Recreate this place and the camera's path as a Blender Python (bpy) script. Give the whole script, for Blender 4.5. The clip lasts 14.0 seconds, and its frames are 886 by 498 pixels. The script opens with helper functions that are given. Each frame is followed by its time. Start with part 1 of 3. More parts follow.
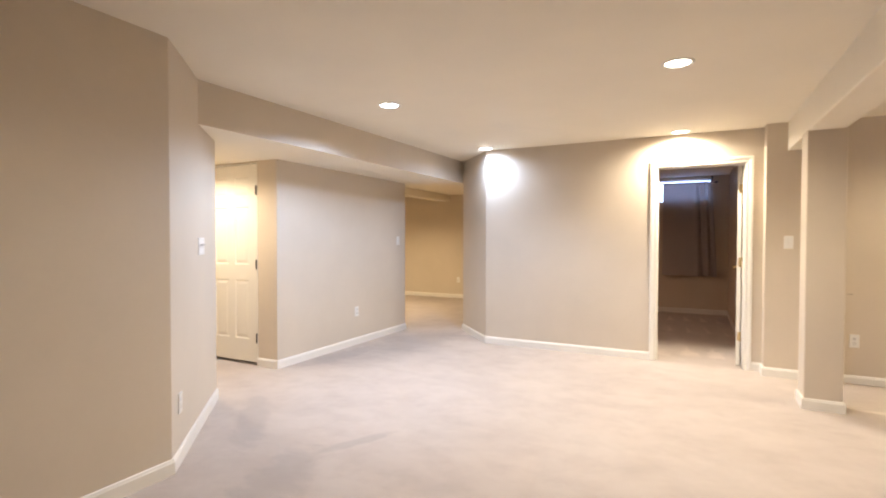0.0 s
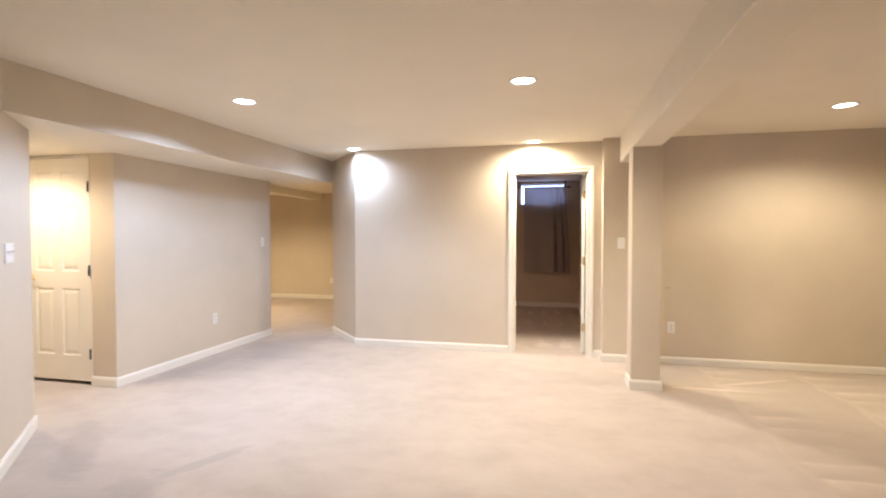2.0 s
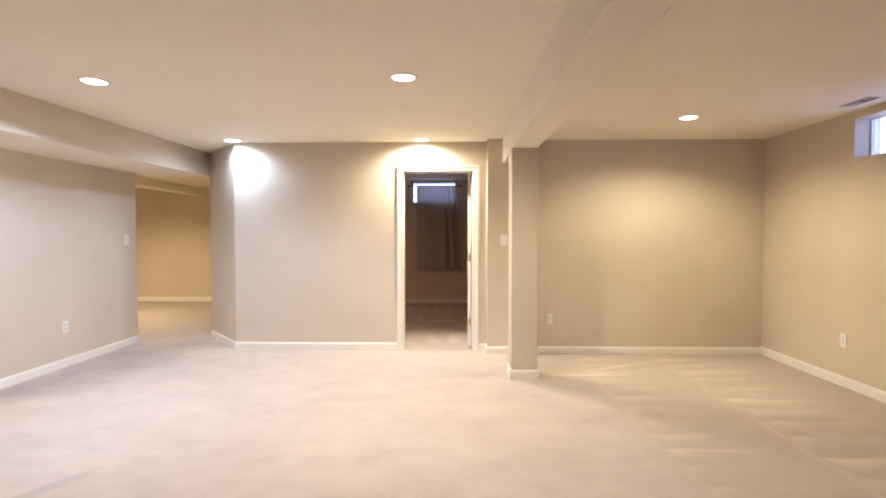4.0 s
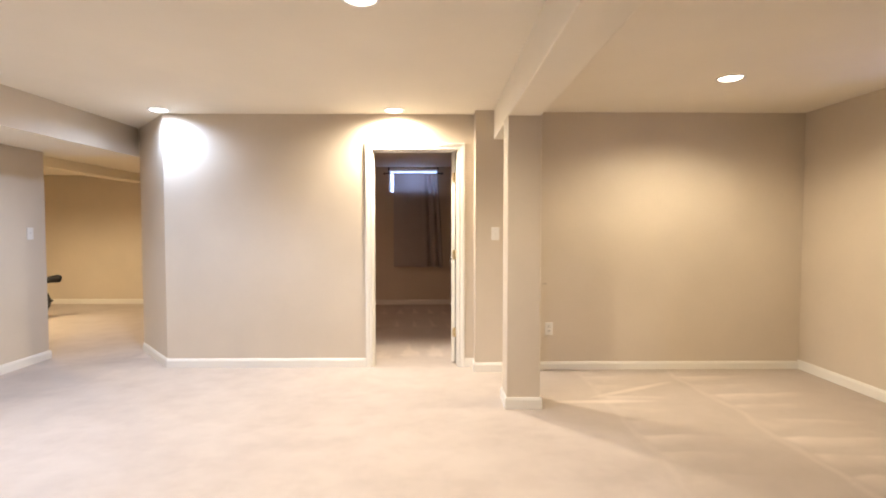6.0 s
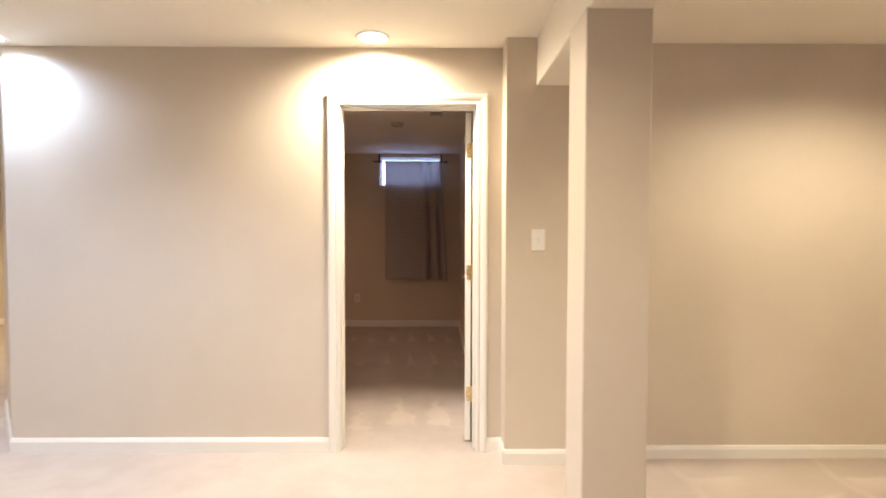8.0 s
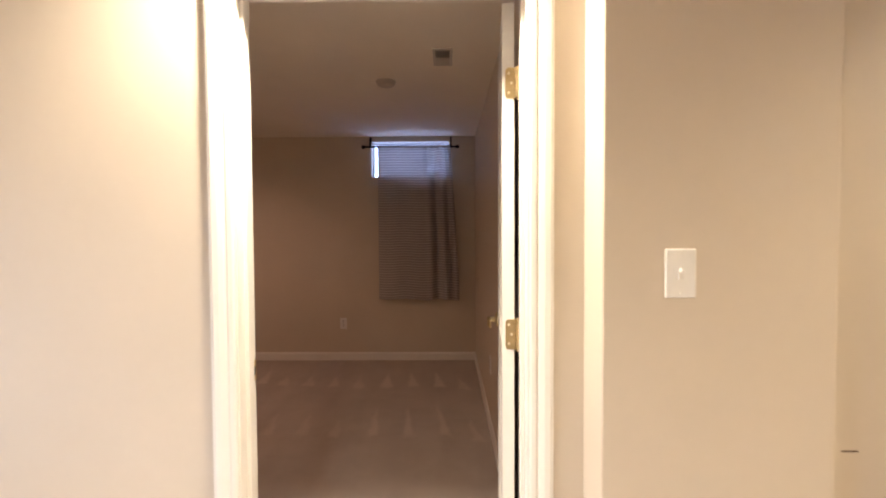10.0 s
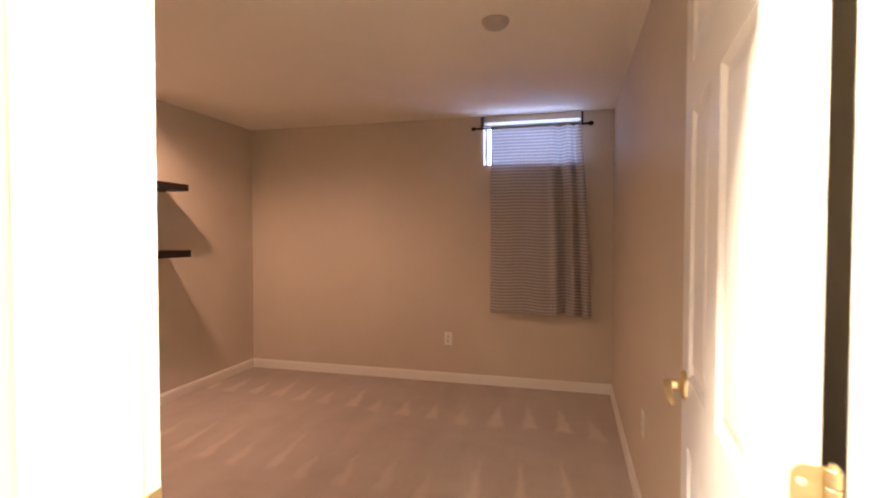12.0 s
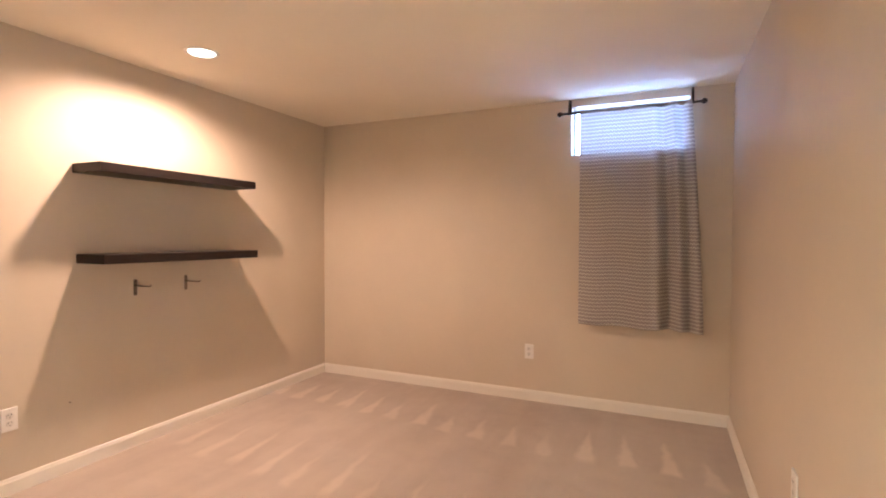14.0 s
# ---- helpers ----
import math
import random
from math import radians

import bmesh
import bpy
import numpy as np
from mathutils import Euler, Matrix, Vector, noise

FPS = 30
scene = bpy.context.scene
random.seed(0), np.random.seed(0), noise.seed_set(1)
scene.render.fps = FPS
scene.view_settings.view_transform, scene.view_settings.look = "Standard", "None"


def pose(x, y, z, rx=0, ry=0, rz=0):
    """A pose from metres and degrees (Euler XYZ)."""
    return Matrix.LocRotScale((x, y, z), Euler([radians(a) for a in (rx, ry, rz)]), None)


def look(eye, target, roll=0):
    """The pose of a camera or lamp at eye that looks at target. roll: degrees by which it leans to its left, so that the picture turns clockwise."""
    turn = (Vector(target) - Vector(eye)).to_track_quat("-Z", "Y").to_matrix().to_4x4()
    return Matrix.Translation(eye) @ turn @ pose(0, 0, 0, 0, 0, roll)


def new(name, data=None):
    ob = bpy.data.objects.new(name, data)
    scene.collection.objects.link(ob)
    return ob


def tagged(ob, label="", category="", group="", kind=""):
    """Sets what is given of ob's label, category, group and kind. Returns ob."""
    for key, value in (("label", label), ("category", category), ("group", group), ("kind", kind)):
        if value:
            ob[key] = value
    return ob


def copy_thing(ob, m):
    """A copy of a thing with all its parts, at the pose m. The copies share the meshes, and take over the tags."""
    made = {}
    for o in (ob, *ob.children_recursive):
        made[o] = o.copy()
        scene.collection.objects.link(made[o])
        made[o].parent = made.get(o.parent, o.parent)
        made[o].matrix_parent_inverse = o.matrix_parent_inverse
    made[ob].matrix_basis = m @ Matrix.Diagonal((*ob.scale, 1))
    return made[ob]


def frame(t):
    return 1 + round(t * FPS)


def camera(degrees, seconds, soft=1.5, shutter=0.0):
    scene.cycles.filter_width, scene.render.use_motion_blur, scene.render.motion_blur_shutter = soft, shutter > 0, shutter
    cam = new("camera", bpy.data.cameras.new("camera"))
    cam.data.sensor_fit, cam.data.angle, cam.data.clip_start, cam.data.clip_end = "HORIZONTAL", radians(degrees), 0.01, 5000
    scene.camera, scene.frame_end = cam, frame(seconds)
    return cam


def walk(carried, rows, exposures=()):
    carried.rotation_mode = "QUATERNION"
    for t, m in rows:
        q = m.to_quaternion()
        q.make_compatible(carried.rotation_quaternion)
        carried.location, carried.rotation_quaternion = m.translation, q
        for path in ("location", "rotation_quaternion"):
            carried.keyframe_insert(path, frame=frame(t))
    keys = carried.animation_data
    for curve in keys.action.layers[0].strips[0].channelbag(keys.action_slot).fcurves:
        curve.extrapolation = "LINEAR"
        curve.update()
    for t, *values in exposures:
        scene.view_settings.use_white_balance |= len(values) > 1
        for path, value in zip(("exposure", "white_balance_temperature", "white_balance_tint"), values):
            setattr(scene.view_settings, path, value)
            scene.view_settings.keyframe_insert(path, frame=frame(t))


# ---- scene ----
cam = camera(83.5, 14.0, soft=1.9, shutter=0.5)
PATH = [
    (0, (0.341, -5.668, 1.287), (-0.562, -3.884, 1.244), 0.1),
    (0.5, (0.388, -5.65, 1.316), (-0.432, -3.827, 1.265), 0.0),
    (1, (0.416, -5.651, 1.321), (-0.276, -3.775, 1.27), 0.1),
    (1.5, (0.436, -5.649, 1.332), (-0.131, -3.732, 1.28), -0.0),
    (2, (0.472, -5.646, 1.33), (0.02, -3.698, 1.278), 0.0),
    (2.5, (0.522, -5.636, 1.338), (0.185, -3.665, 1.283), -0.0),
    (3, (0.541, -5.639, 1.366), (0.317, -3.653, 1.3), -0.1),
    (3.5, (0.571, -5.65, 1.342), (0.454, -3.654, 1.285), 0.0),
    (6, (0.598, -4.632, 1.297), (0.618, -2.634, 1.217), 0.0),
    (6.5, (0.594, -4.192, 1.297), (0.612, -2.193, 1.222), 0.1),
    (7, (0.573, -3.776, 1.301), (0.593, -1.778, 1.228), 0.1),
    (7.5, (0.564, -3.341, 1.293), (0.583, -1.342, 1.223), 0.1),
    (10, (0.566, -1.343, 1.357), (0.545, 0.656, 1.288), -0.3),
    (10.5, (0.561, -1.071, 1.348), (0.433, 0.924, 1.281), -0.5),
    (11, (0.55, -0.827, 1.336), (0.299, 1.156, 1.276), -0.3),
    (11.5, (0.549, -0.616, 1.331), (0.156, 1.344, 1.273), 0.0),
    (12, (0.526, -0.429, 1.32), (0.022, 1.506, 1.265), 0.1),
    (12.5, (0.496, -0.278, 1.316), (-0.122, 1.623, 1.262), 0.2),
    (13, (0.464, -0.171, 1.31), (-0.269, 1.689, 1.265), 0.2),
    (13.5, (0.454, -0.077, 1.297), (-0.337, 1.759, 1.254), 0.2),
    (14, (0.438, -0.01, 1.303), (-0.38, 1.814, 1.256), 0.2),
]
# seconds, stops, kelvin, tint
EXPOSURES = [(0.0, -0.15, 6500, 10), (7.5, -0.13, 6500, 10), (10.0, -0.02, 6450, 11), (11.0, 0.08, 6450, 14), (11.5, 0.36, 6600, 14), (12.0, 1.05, 6650, 11),
             (12.5, 1.7, 6400, 5), (13.0, 1.86, 6050, 1), (14.0, 1.82, 5850, -1)]
walk(cam, [(t, look(eye, target, roll)) for t, eye, target, roll in PATH], EXPOSURES)

# ---- world, lamps ----
CEIL = 2.357          # ceiling height
SOFF = 2.057         # underside of the soffit along the west side
BEAM = 2.098         # underside of the beam on the column
FARC = 2.225          # ceiling of the far room

world = bpy.data.worlds.new("world")
scene.world = world
world.use_nodes = True
sky = world.node_tree.nodes.new("ShaderNodeTexSky")
sky.sky_type, sky.sun_disc = "NISHITA", False
sky.sun_elevation, sky.sun_rotation = radians(35), radians(150)
world.node_tree.links.new(sky.outputs[0], world.node_tree.nodes["Background"].inputs[0])
world.node_tree.nodes["Background"].inputs[1].default_value = 0.05

BEDLAMP = (1.0, 0.595, 0.435)
GOLD = (1.0, 0.77, 0.47)
WARM = (1.0, 0.83, 0.59)
MILD = (1.0, 0.855, 0.655)
SOFT = (1.0, 0.87, 0.69)
COOL = (0.545, 0.695, 1.0)
# x, y, ceiling height, colour, watts
DOWNLIGHTS = [
    (-1.86, -2.28, CEIL, COOL, 250), (0.24, -2.31, CEIL, MILD, 180),
    (-1.885, -0.15, CEIL, COOL, 110), (0.205, -0.155, CEIL, SOFT, 245),
    (2.652, -1.122, CEIL, WARM, 150), (-0.60, -4.60, CEIL, MILD, 50),
    (2.652, -3.45, CEIL, WARM, 16),
    (-4.03, -2.62, SOFF, WARM, 105), (-5.05, 1.75, FARC, GOLD, 335),
    (-2.00, 2.04, CEIL, BEDLAMP, 64),
]
for lx, ly, lz, colour, watts in DOWNLIGHTS:
    lamp = bpy.data.lights.new("downlight_beam", "SPOT")
    lamp.energy, lamp.color = watts, colour
    lamp.spot_size, lamp.spot_blend, lamp.shadow_soft_size = radians(158), 0.6, 0.045
    if -0.5 < ly < 0:       # the two that stand close to the wall have other bulbs
        lamp.spot_size, lamp.spot_blend = radians(170 if colour == COOL else 174), 0.75
    elif colour == COOL:    # a wider flood bulb
        lamp.spot_size, lamp.spot_blend = radians(156), 0.4
    elif colour == BEDLAMP:
        lamp.spot_size, lamp.spot_blend = radians(166), 0.6
    new("downlight_beam", lamp).matrix_world = pose(lx, ly, lz - 0.022)


# ---- materials ----
def nodes_of(name):
    m = bpy.data.materials.new(name)
    m.use_nodes = True
    t = m.node_tree
    return m, t, t.nodes["Principled BSDF"]


def mth(t, op, a, b=0.0, clamp=False):
    n = t.nodes.new("ShaderNodeMath")
    n.operation, n.use_clamp = op, clamp
    for k, v in ((0, a), (1, b)):
        if isinstance(v, (int, float)):
            n.inputs[k].default_value = v
        else:
            t.links.new(v, n.inputs[k])
    return n.outputs[0]


def noise_out(t, coord, scale, detail=3.0, rough=0.55, stretch=None):
    if stretch:
        mp = t.nodes.new("ShaderNodeMapping")
        mp.inputs["Scale"].default_value = stretch
        t.links.new(coord, mp.inputs[0])
        coord = mp.outputs[0]
    n = t.nodes.new("ShaderNodeTexNoise")
    n.inputs["Scale"].default_value = scale
    n.inputs["Detail"].default_value = detail
    n.inputs["Roughness"].default_value = rough
    t.links.new(coord, n.inputs["Vector"])
    return n.outputs["Fac"]


def place(t):
    return t.nodes.new("ShaderNodeNewGeometry").outputs["Position"]


def ramp(t, fac, stops):
    r = t.nodes.new("ShaderNodeValToRGB")
    el = r.color_ramp.elements
    while len(el) < len(stops):
        el.new(0.5)
    for e, (p, c) in zip(el, stops):
        e.position, e.color = p, (*c, 1)
    t.links.new(fac, r.inputs[0])
    return r.outputs[0]


def mixc(t, fac, a, b, blend="MIX"):
    n = t.nodes.new("ShaderNodeMix")
    n.data_type, n.blend_type = "RGBA", blend
    for k, v in ((0, fac), (6, a), (7, b)):
        if isinstance(v, (int, float)):
            n.inputs[k].default_value = v
        elif isinstance(v, tuple):
            n.inputs[k].default_value = (*v, 1)
        else:
            t.links.new(v, n.inputs[k])
    return n.outputs[2]


def bump(t, bsdf, height, strength, distance):
    b = t.nodes.new("ShaderNodeBump")
    b.inputs["Strength"].default_value, b.inputs["Distance"].default_value = strength, distance
    t.links.new(height, b.inputs["Height"])
    t.links.new(b.outputs[0], bsdf.inputs["Normal"])


def paint(name, colour, rough=0.6, spread=0.05, relief=0.15, grain=220.0):
    """Rolled paint: faint orange-peel relief, slow drifts of shade and small scuffs."""
    m, t, p = nodes_of(name)
    pos = place(t)
    slow = noise_out(t, pos, 1.3, 4)
    fine = noise_out(t, pos, 35.0, 4)
    lo = tuple(c * (1 - spread) for c in colour)
    hi = tuple(min(1, c * (1 + spread)) for c in colour)
    c = ramp(t, slow, [(0.3, lo), (0.7, hi)])
    c = mixc(t, 0.12, c, ramp(t, fine, [(0.35, lo), (0.65, hi)]), "MIX")
    t.links.new(c, p.inputs["Base Color"])
    p.inputs["Roughness"].default_value = rough
    t.links.new(mth(t, "ADD", mth(t, "MULTIPLY", slow, 0.15), rough - 0.08), p.inputs["Roughness"])
    bump(t, p, noise_out(t, pos, grain, 3), relief, 0.0015)
    return m


def plain(name, colour, rough=0.4, metal=0.0, grain=90.0, spread=0.06, relief=0.05):
    m, t, p = nodes_of(name)
    co = t.nodes.new("ShaderNodeTexCoord").outputs["Object"]
    n = noise_out(t, co, grain, 4)
    t.links.new(ramp(t, n, [(0.3, tuple(c * (1 - spread) for c in colour)), (0.7, tuple(min(1, c * (1 + spread)) for c in colour))]), p.inputs["Base Color"])
    t.links.new(mth(t, "ADD", mth(t, "MULTIPLY", n, 0.14), rough - 0.07), p.inputs["Roughness"])
    p.inputs["Metallic"].default_value = metal
    bump(t, p, n, relief, 0.001)
    return m


def wedges(t, u, v, base, length, period, width, wob):
    """Vacuum-cleaner wedges: a row along u, each broad at v = base and pointed length further on."""
    cell = mth(t, "FLOOR", mth(t, "DIVIDE", u, period))
    lot = mth(t, "FRACT", mth(t, "MULTIPLY", mth(t, "SINE", mth(t, "MULTIPLY", cell, 12.9898)), 437.58))
    along = mth(t, "DIVIDE", mth(t, "SUBTRACT", v, mth(t, "ADD", base, mth(t, "MULTIPLY", lot, 0.05))), mth(t, "ADD", length * 0.72, mth(t, "MULTIPLY", lot, length * 0.5)))
    along = mth(t, "ADD", along, mth(t, "MULTIPLY", mth(t, "SUBTRACT", wob, 0.5), 0.45))
    saw = mth(t, "ABSOLUTE", mth(t, "SUBTRACT", mth(t, "FRACT", mth(t, "DIVIDE", u, period)), mth(t, "ADD", 0.42, mth(t, "MULTIPLY", lot, 0.16))))
    edge = mth(t, "MULTIPLY", mth(t, "SUBTRACT", 1.0, along), width)
    m = mth(t, "MULTIPLY", mth(t, "SUBTRACT", edge, saw), 7.5, True)
    inside = mth(t, "MULTIPLY", mth(t, "MULTIPLY", along, 9.0, True), mth(t, "MULTIPLY", mth(t, "SUBTRACT", 1.0, along), 3.0, True))
    return mth(t, "MULTIPLY", mth(t, "MULTIPLY", m, inside), mth(t, "ADD", 0.7, mth(t, "MULTIPLY", lot, 0.4)))


def lanes(t, u, v, base, length, period):
    """Strokes of the vacuum cleaner side by side along u, each brighter towards one edge and running out from v = base."""
    f = mth(t, "DIVIDE", u, period)
    cell = mth(t, "FLOOR", f)
    lot = mth(t, "FRACT", mth(t, "MULTIPLY", mth(t, "SINE", mth(t, "MULTIPLY", cell, 12.9898)), 437.58))
    f = mth(t, "FRACT", f)
    along = mth(t, "DIVIDE", mth(t, "SUBTRACT", v, base), mth(t, "ADD", length * 0.75, mth(t, "MULTIPLY", lot, length * 0.5)))
    rise = mth(t, "MULTIPLY", mth(t, "SUBTRACT", f, mth(t, "ADD", 0.15, mth(t, "MULTIPLY", along, 0.55))), 1.7, True)
    fall = mth(t, "MULTIPLY", mth(t, "SUBTRACT", 1.0, f), 9.0, True)
    inside = mth(t, "MULTIPLY", mth(t, "MULTIPLY", along, 14.0, True), mth(t, "MULTIPLY", mth(t, "SUBTRACT", 1.0, along), 3.0, True))
    return mth(t, "MULTIPLY", mth(t, "MULTIPLY", mth(t, "MULTIPLY", rise, fall), inside), mth(t, "ADD", 0.55, mth(t, "MULTIPLY", lot, 0.6)))


def carpet():
    """Cut-pile carpet: tufts, trodden patches, pile brushed into wedges by the vacuum cleaner, the column's shadow
    tinted in.
    """
    m, t, p = nodes_of("carpet")
    pos = place(t)
    sep = t.nodes.new("ShaderNodeSeparateXYZ")
    t.links.new(pos, sep.inputs[0])
    x, y = sep.outputs[0], sep.outputs[1]
    wob = noise_out(t, pos, 3.2, 3)
    jag = mth(t, "MULTIPLY", mth(t, "SUBTRACT", noise_out(t, pos, 7.0, 3), 0.5), 0.075)
    bend = mth(t, "MULTIPLY", mth(t, "SUBTRACT", noise_out(t, pos, 1.1, 2), 0.5), 0.25)
    xb = mth(t, "ADD", x, bend)
    north = mth(t, "GREATER_THAN", y, 0.3)
    bed = mth(t, "MULTIPLY", north, mth(t, "GREATER_THAN", x, -2.6))
    # the vacuumed side begins along a soft line from the column's foot, drawn where the column's shadow ends
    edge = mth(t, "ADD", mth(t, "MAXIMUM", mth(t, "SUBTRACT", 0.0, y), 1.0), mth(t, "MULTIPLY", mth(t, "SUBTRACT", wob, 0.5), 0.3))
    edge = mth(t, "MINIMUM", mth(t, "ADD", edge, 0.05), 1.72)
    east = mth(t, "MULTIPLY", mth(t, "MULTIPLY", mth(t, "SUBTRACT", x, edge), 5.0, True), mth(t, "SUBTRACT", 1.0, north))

    def smudge(cx, cy, rx, ry, turn):
        """A trodden patch: an oval with a broken edge."""
        a, b = math.cos(turn), math.sin(turn)
        dx, dy = mth(t, "SUBTRACT", x, cx), mth(t, "SUBTRACT", y, cy)
        p1 = mth(t, "DIVIDE", mth(t, "ADD", mth(t, "MULTIPLY", dx, a), mth(t, "MULTIPLY", dy, b)), rx)
        p2 = mth(t, "DIVIDE", mth(t, "SUBTRACT", mth(t, "MULTIPLY", dy, a), mth(t, "MULTIPLY", dx, b)), ry)
        q = mth(t, "ADD", mth(t, "MULTIPLY", p1, p1), mth(t, "MULTIPLY", p2, p2))
        return mth(t, "SUBTRACT", 1.0, q, True)

    lean = mth(t, "ADD", mth(t, "ADD", x, jag), mth(t, "MULTIPLY", y, 0.11))
    ys = mth(t, "ADD", y, mth(t, "MULTIPLY", x, 0.085))
    r1 = wedges(t, lean, ys, 2.905, 0.52, 0.228, 0.33, wob)
    r2 = wedges(t, mth(t, "ADD", lean, 0.09), ys, 1.86, 0.62, 0.235, 0.26, wob)
    ragged = mth(t, "MULTIPLY", jag, 2.6)
    r3 = mth(t, "MULTIPLY", wedges(t, mth(t, "ADD", lean, mth(t, "ADD", 0.05, ragged)), mth(t, "ADD", y, ragged), 0.28, 0.74, 0.27, 0.40, wob), 0.7)
    rows_bed = mth(t, "MULTIPLY", mth(t, "ADD", mth(t, "ADD", r1, mth(t, "MULTIPLY", r2, 0.8)), r3), bed)
    ye = mth(t, "ADD", y, mth(t, "ADD", mth(t, "MULTIPLY", bend, 1.1), mth(t, "MULTIPLY", jag, 0.5)))
    e1 = lanes(t, ye, xb, 2.73, 0.80, 0.262)
    e2 = lanes(t, mth(t, "ADD", ye, 0.08), xb, 1.87, 0.55, 0.245)
    line = mth(t, "SUBTRACT", 1.0, mth(t, "MULTIPLY", mth(t, "ABSOLUTE", mth(t, "SUBTRACT", xb, 2.72)), 26.0, True))
    line2 = mth(t, "SUBTRACT", 1.0, mth(t, "MULTIPLY", mth(t, "ABSOLUTE", mth(t, "SUBTRACT", xb, 1.86)), 22.0, True))
    lines = mth(t, "ADD", mth(t, "MULTIPLY", line, 0.42), mth(t, "MULTIPLY", line2, 0.35))
    # the two long strokes that fan out from the foot of the column
    uneven = mth(t, "MULTIPLY", mth(t, "SUBTRACT", noise_out(t, pos, 2.1, 3, 0.6), 0.30), 3.6, True)
    e1, e2 = mth(t, "MULTIPLY", e1, uneven), mth(t, "MULTIPLY", mth(t, "MULTIPLY", e2, uneven), 0.85)
    fan = mth(t, "ADD", smudge(1.85, -0.957, 0.45, 0.045, 0.02), smudge(2.17, -0.68, 0.50, 0.040, 0.454))
    rows_east = mth(t, "MULTIPLY", mth(t, "ADD", mth(t, "ADD", mth(t, "ADD", e1, e2), fan), lines), east)
    marks = mth(t, "MULTIPLY", mth(t, "ADD", rows_bed, rows_east), mth(t, "ADD", 0.55, mth(t, "MULTIPLY", noise_out(t, pos, 5.0, 3), 0.6)), True)
    trod = smudge(-2.75, -0.35, 1.15, 0.50, 1.45)
    for spot in ((-2.45, -3.15, 0.75, 0.16, 2.3), (-3.08, -1.25, 0.85, 0.20, 1.45), (-2.98, -0.25, 0.45, 0.26, 1.2), (-1.62, -3.75, 0.62, 0.24, 1.9), (-2.05, 0.75, 0.35, 0.8, 0.5),
                 (-1.45, -4.25, 0.75, 0.28, 0.6), (-1.55, -3.15, 0.40, 0.07, 1.1)):
        trod = mth(t, "MAXIMUM", trod, smudge(*spot))
    trod = mth(t, "MULTIPLY", mth(t, "SUBTRACT", mth(t, "ADD", mth(t, "MULTIPLY", trod, 0.75), noise_out(t, pos, 5.5, 4, 0.65, (1.0, 2.2, 1.0))), 0.72), 3.0, True)
    streak = noise_out(t, pos, 1.2, 5, 0.6, (1.0, 1.9, 1.0))
    patch = noise_out(t, pos, 0.8, 5, 0.62)
    tread = noise_out(t, pos, 4.5, 4, 0.6)
    tuft = noise_out(t, pos, 260.0, 2, 0.7)
    c = ramp(t, patch, [(0.34, (0.425, 0.35, 0.295)), (0.60, (0.535, 0.458, 0.395))])
    c = mixc(t, 0.42, c, ramp(t, streak, [(0.38, (0.38, 0.308, 0.26)), (0.58, (0.56, 0.478, 0.415))]))
    c = mixc(t, 0.30, c, ramp(t, tread, [(0.36, (0.37, 0.31, 0.268)), (0.58, (0.55, 0.485, 0.43))]))
    c = mixc(t, mth(t, "MULTIPLY", trod, 0.44), c, (0.27, 0.232, 0.215))
    # pile brushed the other way on the vacuumed side, darkened with the column's shadow, and long lanes in the bedroom
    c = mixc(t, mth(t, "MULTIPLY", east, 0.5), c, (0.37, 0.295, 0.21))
    lane = noise_out(t, pos, 1.0, 3, 0.5, (5.0, 0.8, 1.0))
    c = mixc(t, mth(t, "MULTIPLY", bed, 0.34), c, ramp(t, lane, [(0.36, (0.365, 0.285, 0.235)), (0.62, (0.545, 0.45, 0.385))]))
    c = mixc(t, mth(t, "MULTIPLY", marks, 0.9), c, (0.71, 0.605, 0.51))
    c = mixc(t, 0.30, c, ramp(t, tuft, [(0.25, (0.29, 0.245, 0.21)), (0.75, (0.68, 0.61, 0.545))]))
    t.links.new(c, p.inputs["Base Color"])
    p.inputs["Roughness"].default_value = 0.95
    p.inputs["Specular IOR Level"].default_value = 0.15
    p.inputs["Sheen Weight"].default_value = 0.15
    h = mth(t, "ADD", mth(t, "MULTIPLY", tuft, 0.5), mth(t, "ADD", mth(t, "MULTIPLY", tread, 1.6), mth(t, "MULTIPLY", marks, 0.8)))
    bump(t, p, h, 0.5, 0.006)
    return m


